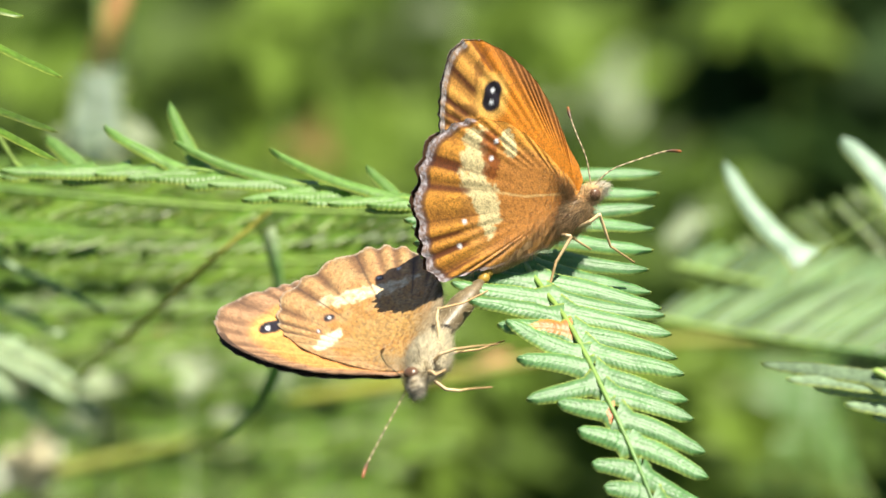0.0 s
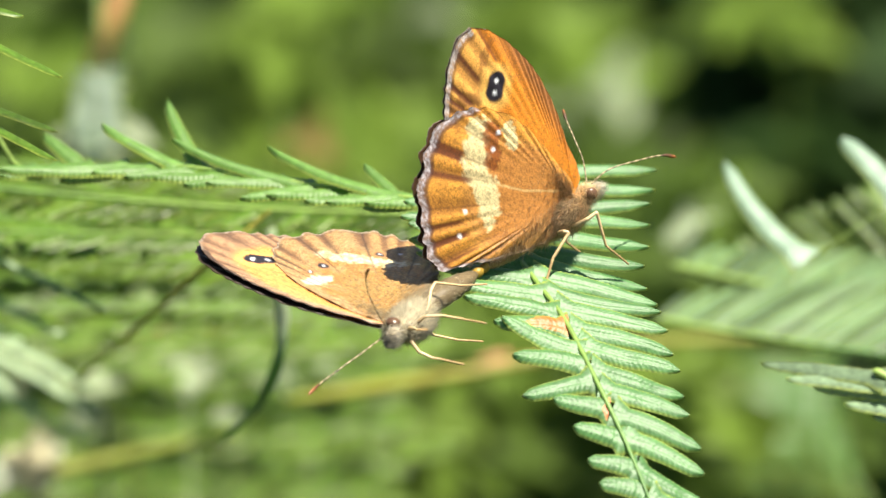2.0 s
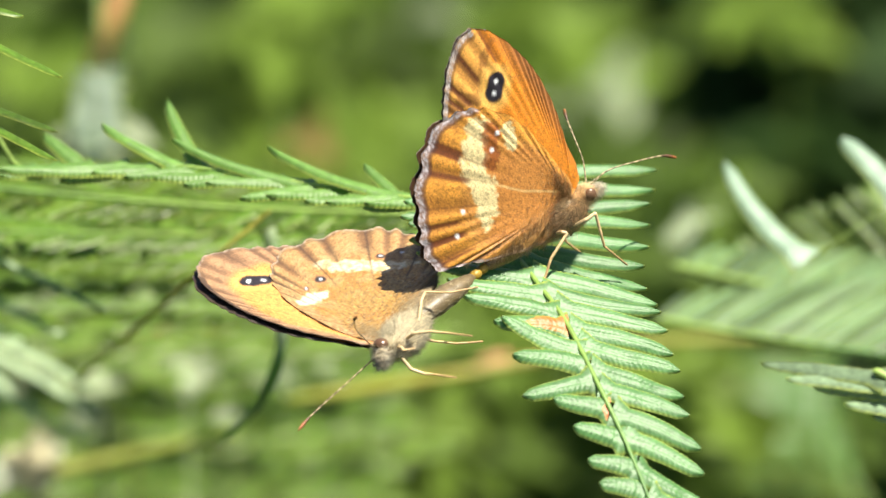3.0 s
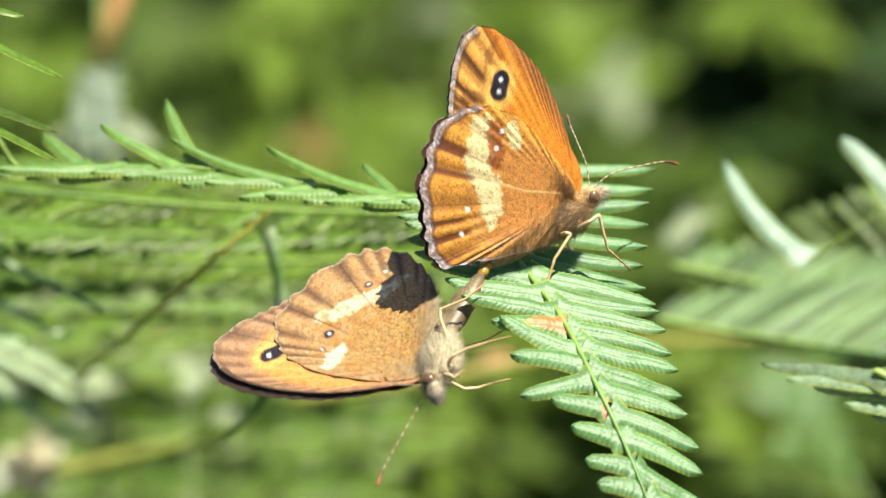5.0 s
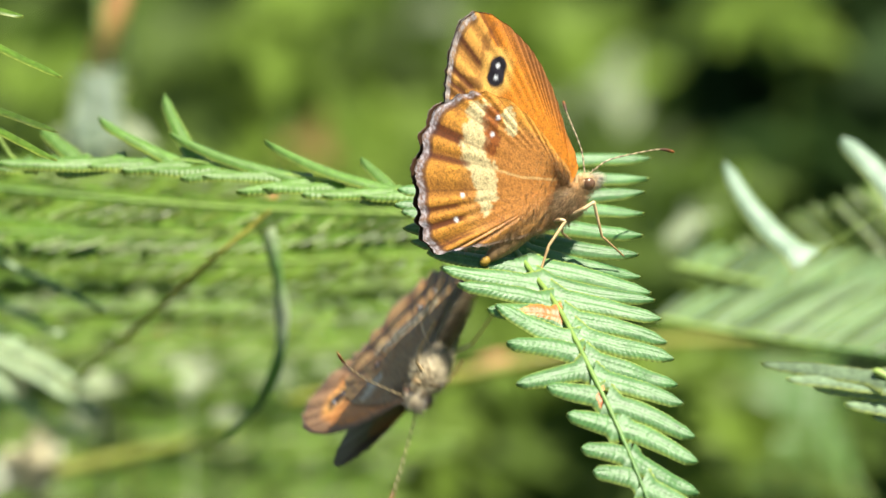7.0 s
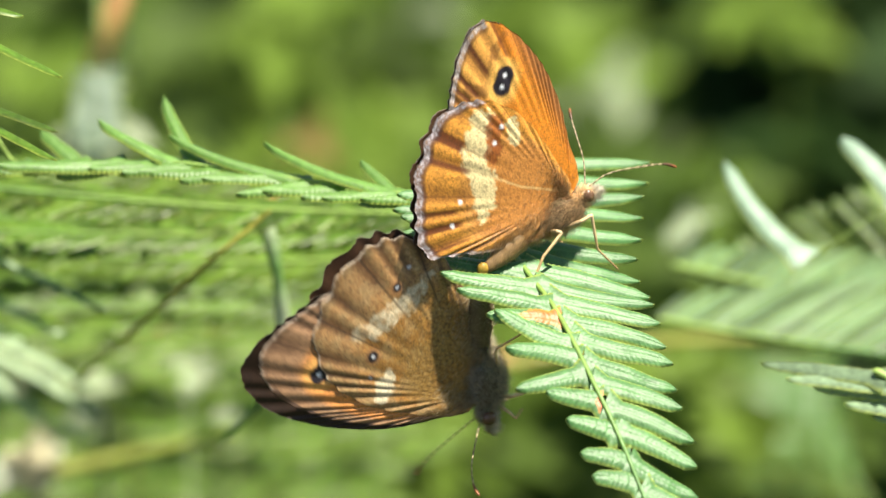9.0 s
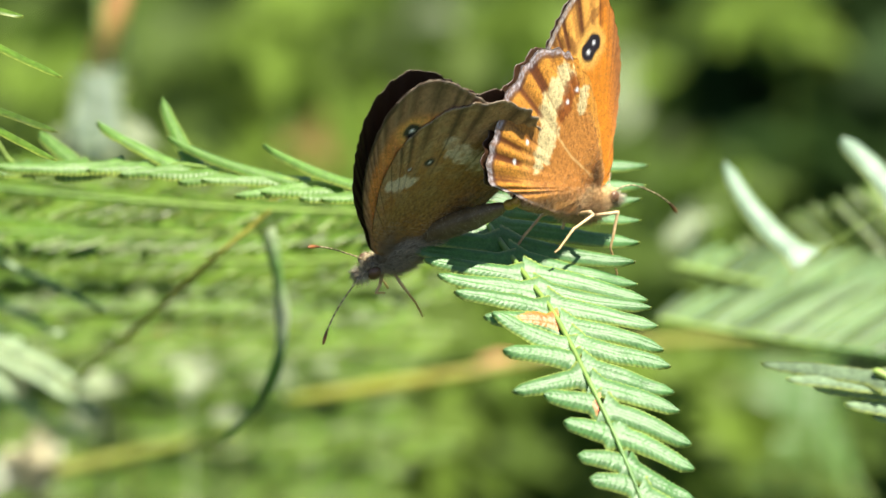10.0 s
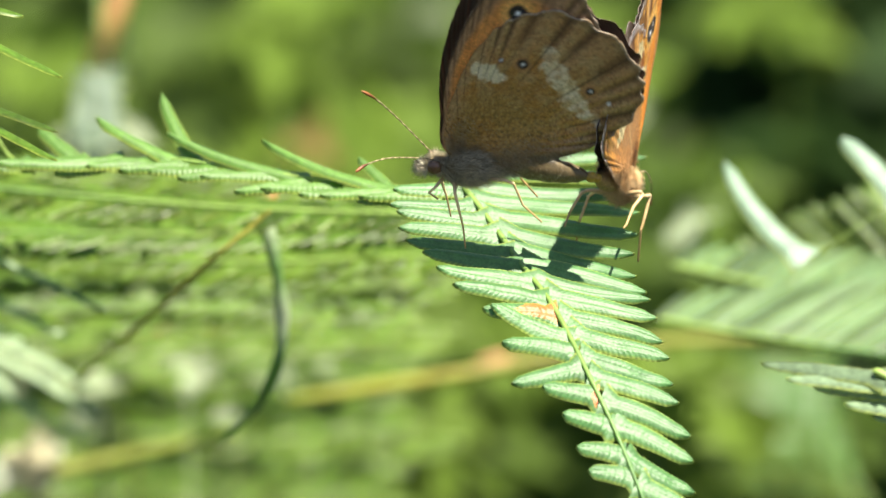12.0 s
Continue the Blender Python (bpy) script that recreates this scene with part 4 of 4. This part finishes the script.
def motions():
    walk(male, [(t, pose(*p)) for t, *p in (
        (0, 0.01376, 0.00516, 0.00360, -7.2, -28.5, 32.4), (0.5, 0.01341, 0.00550, 0.00371, -7.8, -27.8, 33.6), (1, 0.01358, 0.00566, 0.00345, -7.8, -26.5, 34.0),
        (1.5, 0.01339, 0.00634, 0.00392, -9.6, -22.8, 35.9), (2, 0.01342, 0.00616, 0.00340, -10.4, -23.6, 36.8), (2.5, 0.01370, 0.00607, 0.00358, -9.4, -23.3, 35.4),
        (3, 0.01332, 0.00591, 0.00346, -9.2, -23.9, 35.3), (3.2, 0.01301, 0.00590, 0.00415, -10.6, -23.6, 33.7), (4.8, 0.01372, 0.00634, 0.00300, -11.8, -21.4, 37.1),
        (5.5, 0.01352, 0.00629, 0.00312, -12.3, -21.4, 36.5), (6, 0.01357, 0.00616, 0.00316, -11.9, -21.6, 35.8), (6.5, 0.01329, 0.00590, 0.00343, -10.0, -22.2, 34.7),
        (6.8, 0.01312, 0.00605, 0.00364, -9.7, -22.2, 34.8), (7, 0.01316, 0.00673, 0.00436, -10.9, -21.0, 36.5), (7.2, 0.01426, 0.00564, 0.00311, -6.6, -21.9, 33.1),
        (8.8, 0.01358, 0.00587, 0.00447, -6.1, -20.9, 32.3), (9, 0.01306, 0.00569, 0.00355, -5.9, -19.9, 32.7), (9.2, 0.01328, 0.00863, 0.00234, -11.8, -9.8, 43.8),
        (9.3, 0.01430, 0.00845, 0.00324, -8.2, -4.0, 39.2), (9.5, 0.01481, 0.00823, 0.00339, -11.8, -4.9, 37.1), (9.7, 0.01478, 0.00946, 0.00154, -11.3, 2.8, 45.0),
        (9.8, 0.01520, 0.01061, 0.00104, -10.1, 9.7, 49.4), (9.9, 0.01560, 0.01080, 0.00221, -1.6, 9.7, 47.9), (10, 0.01604, 0.01063, 0.00248, -5.3, 9.0, 47.2),
        (10.2, 0.01699, 0.01076, 0.00236, -1.9, 9.0, 47.7), (10.3, 0.01789, 0.01186, 0.00138, 17.0, 7.9, 60.3), (10.4, 0.01792, 0.01207, 0.00075, 12.8, 15.0, 59.5),
        (10.5, 0.01849, 0.01194, 0.00151, 7.8, 9.2, 59.8), (10.7, 0.01837, 0.01283, 0.00132, 3.2, 20.7, 63.5), (10.9, 0.01925, 0.01310, 0.00154, 11.4, 14.5, 67.1),
        (11.2, 0.01961, 0.01323, 0.00127, 11.5, 18.0, 64.5), (11.3, 0.02041, 0.01291, 0.00065, 17.5, 16.2, 69.7), (11.6, 0.01957, 0.01421, 0.00151, 8.3, 12.1, 76.5),
        (12, 0.01944, 0.01425, 0.00321, 5.6, 18.5, 76.4),
    )])
    walk(female, [(t, pose(*p)) for t, *p in (
        (0, -0.00308, -0.01255, -0.00853, 99.5, 18.5, -104.4), (0.3, -0.00429, -0.01347, -0.00635, 91.1, 6.1, -104.5), (0.5, -0.00368, -0.01330, -0.00617, 88.4, 5.7, -104.3),
        (0.8, -0.00396, -0.01212, -0.00764, 93.9, 15.8, -107.6), (1, -0.00341, -0.01152, -0.00933, 98.8, 22.2, -107.7), (1.2, -0.00304, -0.01389, -0.00672, 114.3, 6.2, -102.2),
        (1.5, -0.00419, -0.01308, -0.00427, 97.2, -2.1, -102.5), (2, -0.00506, -0.01292, -0.00353, 83.8, 0.4, -110.5), (2.2, -0.00470, -0.01144, -0.00764, 98.1, 20.7, -111.7),
        (2.5, -0.00537, -0.01190, -0.00567, 95.1, 9.9, -115.4), (3, -0.00595, -0.01193, -0.00585, 89.0, 10.5, -114.9), (3.2, -0.00613, -0.01126, -0.00688, 95.5, 17.9, -113.8),
        (4.8, -0.00028, -0.01187, -0.01035, 111.5, 26.6, -87.7), (5, -0.00162, -0.01232, -0.00914, 106.9, 22.7, -94.1), (5.2, -0.00243, -0.01399, -0.00686, 108.9, 5.9, -102.9),
        (5.5, -0.00350, -0.01303, -0.00570, 109.5, 10.4, -109.6), (5.8, -0.00436, -0.01259, -0.00627, 109.1, 8.0, -114.3), (6, -0.00524, -0.01234, -0.00455, 99.9, -5.6, -114.8),
        (6.2, -0.00447, -0.01274, -0.00374, 99.3, -7.9, -113.5), (6.5, -0.00496, -0.01317, -0.00368, 93.3, -6.7, -107.2), (6.7, -0.00388, -0.01267, -0.00197, 101.3, 4.6, -99.4),
        (6.8, -0.00289, -0.01211, -0.00186, 108.8, 14.2, -102.5), (6.9, -0.00295, -0.01320, -0.00521, 134.1, 27.8, -94.4), (7, -0.00222, -0.00160, -0.01464, 149.5, 27.0, -111.1), (7.05, 0.00380, -0.00084, -0.01609, 143.3, 31.2, -60.1), (7.1, 0.00983, -0.00008, -0.01754, 143.3, 38.1, -6.0),
        (7.2, 0.00913, -0.00251, -0.01840, 122.6, 53.6, -44.4), (8.8, 0.00582, -0.00039, -0.01652, 165.9, 71.6, -15.2), (9, 0.00357, -0.00030, -0.01641, 163.7, 82.4, 3.1),
        (9.1, 0.00069, 0.00177, -0.01498, -148.5, 82.0, 69.0), (9.2, -0.00362, -0.01030, -0.00762, 122.2, 45.5, -119.6), (9.3, -0.00396, -0.01098, -0.00535, 32.1, 39.6, -129.8),
        (9.4, -0.00073, -0.00703, -0.00956, 84.2, 60.8, -138.8), (9.5, -0.00128, -0.00841, -0.00883, 32.4, 60.4, -132.9), (9.6, -0.00230, -0.00198, -0.01030, -4.7, 55.5, -164.7),
        (9.7, -0.00391, 0.00174, -0.00937, -18.2, 51.2, -160.9), (9.8, -0.00584, 0.00406, -0.00387, -31.5, 33.6, -165.5), (9.9, -0.00624, 0.00229, -0.00142, -24.3, 25.9, -158.6),
        (10, -0.00595, 0.00307, -0.00146, -27.3, 26.0, -163.1), (10.2, -0.00542, 0.00534, -0.00159, -24.3, 22.6, -170.8), (10.3, -0.00307, 0.00281, -0.00053, -54.4, 13.8, -169.6),
        (10.4, -0.00259, 0.00183, 0.00009, -42.7, 11.4, -172.7), (10.5, -0.00204, 0.00048, 0.00018, -36.0, 8.5, -175.5), (10.7, -0.00201, 0.00185, 0.00561, -24.1, 4.9, -178.0),
        (10.9, -0.00023, 0.00057, 0.00779, -20.9, 0.0, -175.7), (11, -0.00006, 0.00112, 0.00778, -18.8, 1.3, -178.7), (11.5, 0.00225, 0.00069, 0.00811, -11.4, -7.9, -176.6),
        (12, 0.00124, 0.00145, 0.00978, -9.5, 3.6, 178.6),
    )])
    for abdomen, rows in ((male_abdomen, (
        (0, 3.2, 1.2), (0.5, 4.6, -0.1), (1, 4.5, -0.0), (1.5, 0.4, -0.3), (2, 1.8, -1.0), (2.5, 1.3, -0.5), (3, 1.0, -0.4),
        (3.2, -2.1, 0.5), (4.8, 2.1, -0.6), (5.5, 0.8, -0.7), (6, 0.6, -0.7), (6.5, -0.1, -0.9), (6.8, -0.4, -0.5), (7, -4.6, 0.5),
        (7.2, -7.6, 9.0), (8.8, -9.9, 6.1), (9, -6.8, 3.8), (9.2, 7.2, -4.3), (9.3, -1.9, 3.1), (9.5, -0.7, 1.5), (9.7, 4.4, -0.5),
        (9.8, -0.3, -4.9), (9.9, 5.9, -1.9), (10, 4.4, -1.6), (10.2, 4.4, 2.0), (10.3, 2.0, -3.4), (10.4, 2.6, -2.5), (10.5, 2.4, -2.1),
        (10.7, 0.1, 1.6), (10.9, 4.9, -1.3), (11.2, 1.4, 0.9), (11.3, 3.5, 1.6), (11.6, 3.7, -1.1), (12, 1.3, -3.7),
    )), (female_abdomen, (
        (0, -20.7, -4.2), (0.3, -21.7, -12.5), (0.5, -18.4, -14.5), (0.8, -19.2, -7.6), (1, -18.2, -6.7), (1.2, -22.1, -6.2), (1.5, -25.6, -14.0),
        (2, -17.5, -10.0), (2.2, -18.9, -0.1), (2.5, -16.9, -5.1), (3, -18.1, -5.9), (3.2, -20.6, -1.0), (4.8, -27.2, -3.1), (5, -25.3, -2.4),
        (5.2, -18.7, -10.3), (5.5, -13.7, -0.1), (5.8, -14.2, -6.0), (6, -18.1, -17.1), (6.2, -15.1, -17.1), (6.5, -21.0, -16.5), (6.7, -25.7, 11.3),
        (6.8, -13.0, 24.6), (6.9, -8.0, 32.1), (7, -62.0, -3.0), (7.05, -52.7, -60.4), (7.1, -27.9, -34.7), (7.2, -8.6, -31.9), (8.8, -16.7, -8.7), (9, -8.1, -7.1), (9.1, -12.2, -13.2),
        (9.2, 7.5, 17.7), (9.3, -11.9, 10.3), (9.4, 10.1, 14.5), (9.5, -11.3, 17.1), (9.6, 3.8, 2.1), (9.7, 10.3, -19.1), (9.8, 12.8, -29.0),
        (9.9, 13.6, -24.7), (10, 13.9, -24.1), (10.2, 15.2, -25.6), (10.3, 19.3, -11.7), (10.4, 12.7, -3.3), (10.5, 7.9, 2.8), (10.7, -4.4, -4.7),
        (10.9, -11.6, -3.2), (11, -14.2, -1.8), (11.5, -7.4, 0.9), (12, -17.5, 5.6),
    ))):
        walk(abdomen, [(t, pose(-0.0035, 0, -0.0006, 0, b, g)) for t, b, g in rows])
    spread = ((0, 3, -1), (4.5, 3, -2), (6.2, 3, -2.5), (6.5, 3, -1), (6.7, 6, 14), (6.8, 10, 42), (6.9, 12, 26), (7.0, 20, -8), (7.1, 3, 5), (7.2, 3, 4),
              (8.8, 3, 6), (9.2, 4, 8), (9.5, 3, 6), (10, 3, 1), (10.5, 3, 0), (11, 3, 4), (12, 3, 6))
    feel = {
        "left": (
            (0, -4, 6, 14), (0.5, -5, 6, 6), (1, 0, -0, 5), (1.5, -4, 6, 12), (2, 1, -2, 14), (2.5, -3, 4, 13), (3, -6, 7, 8),
            (3.2, -2, 2, 8), (4.8, 3, -5, 11), (5, 3, -4, 9), (5.5, -4, 6, 15), (6, -8, 15, 29), (6.5, -14, 27, 30), (9, 12, -18, 15),
            (9.5, 6, -6, 1), (10, 0, -0, -7), (10.5, 0, -0, 14), (11, 2, -3, 2), (11.5, 6, -6, -4), (12, 9, -10, -2),
        ),
        "right": (
            (0, -1, 7, 13), (0.5, -0, 3, 5), (1, -4, 15, 34), (1.5, -2, 5, 10), (2, -3, 3, 11), (2.5, -2, 3, 8), (3, -4, 1, 9),
            (3.2, -4, 1, 10), (4.8, -15, 4, 30), (5, -10, -3, 13), (5.5, -2, 5, 13), (6, 5, 17, 21), (6.5, -2, 11, 24), (9, -3, -8, -5),
            (9.5, 0, -7, -10), (10, -44, -20, 37), (10.5, -18, -8, 19), (11, -26, -9, 28), (11.5, -29, -10, 30), (12, -37, -14, 35),
        ),
    }
    for antenna, word in zip(female_antennae, ("left", "right")):
        walk(antenna, [(t, pose(*antenna.location, *turn)) for t, *turn in feel[word]])
    swing = ((0, 0.4), (0.5, 1.4), (1, 0.1), (1.5, 2.0), (2, 4.7), (2.5, 4.4), (3, 5.4), (3.2, 5.8), (4.8, 0.8), (5, 1.0), (5.5, -1.5), (6, 4.4), (6.5, 9.5), (6.9, 5.6), (7.1, 0.0), (7.2, 10.0), (8.8, -1.9), (9, -2.7), (9.1, -7.0), (9.2, 4.0), (9.3, -2.3), (9.4, 2.2), (9.5, -2.3), (9.7, -1.4), (10, -2.7), (10.5, -1.3), (11, -4.0), (11.5, -3.4), (12, -3.7))
    for word, sign, col in (("left", -1, 1), ("right", 1, 2)):
        walk(female_wings[word, "hind"], [(r[0], pose(0, 0, 0, sign * r[col])) for r in spread])
        far = ((0, 0), (7.2, 4), (8.8, 6.5), (9.1, 6.5), (9.5, 5), (10, 3), (12, 4)) if word == "right" else ((0, 0), (12, 0))
        turns = [(t, a + np.interp(t, [q[0] for q in far], [q[1] for q in far])) for t, a in swing]
        stops = sorted({r[0] for r in spread} | {r[0] for r in turns})
        walk(female_wings[word, "fore"], [
            (t, pose(0, 0, 0, sign * np.interp(t, [r[0] for r in spread], [r[col] for r in spread])) @ pose(0, 0, 0, 0, np.interp(t, [r[0] for r in turns], [r[1] for r in turns])))
            for t in stops])
    sway = ((0, 6, 10), (.5, -3, 6), (1, -1, 10), (1.5, -6, -5), (2, -1, 4), (2.5, 0, 0), (3, -1, 4), (3.2, -4, -4), (4.8, -4, 4), (5.5, -7, 1),
            (6, 0, 6), (6.5, -12, -2), (6.8, -12, -4), (7, -12, -17), (7.2, 10, 12), (8.8, -10, -6), (9.5, -18, -11), (10, -18, -4), (10.5, -18, 0),
            (11, -17, -8), (11.5, -19, -10), (12, -20, -18))
    for thing, share in ((front_frond, 1.0), (left_frond, 0.55)):
        home = thing.location.copy()
        walk(thing, [(t, Matrix.Translation(home + (RIGHT * i - RISE * j) * (share / 17 * MM))) for t, i, j in sway])


motions()
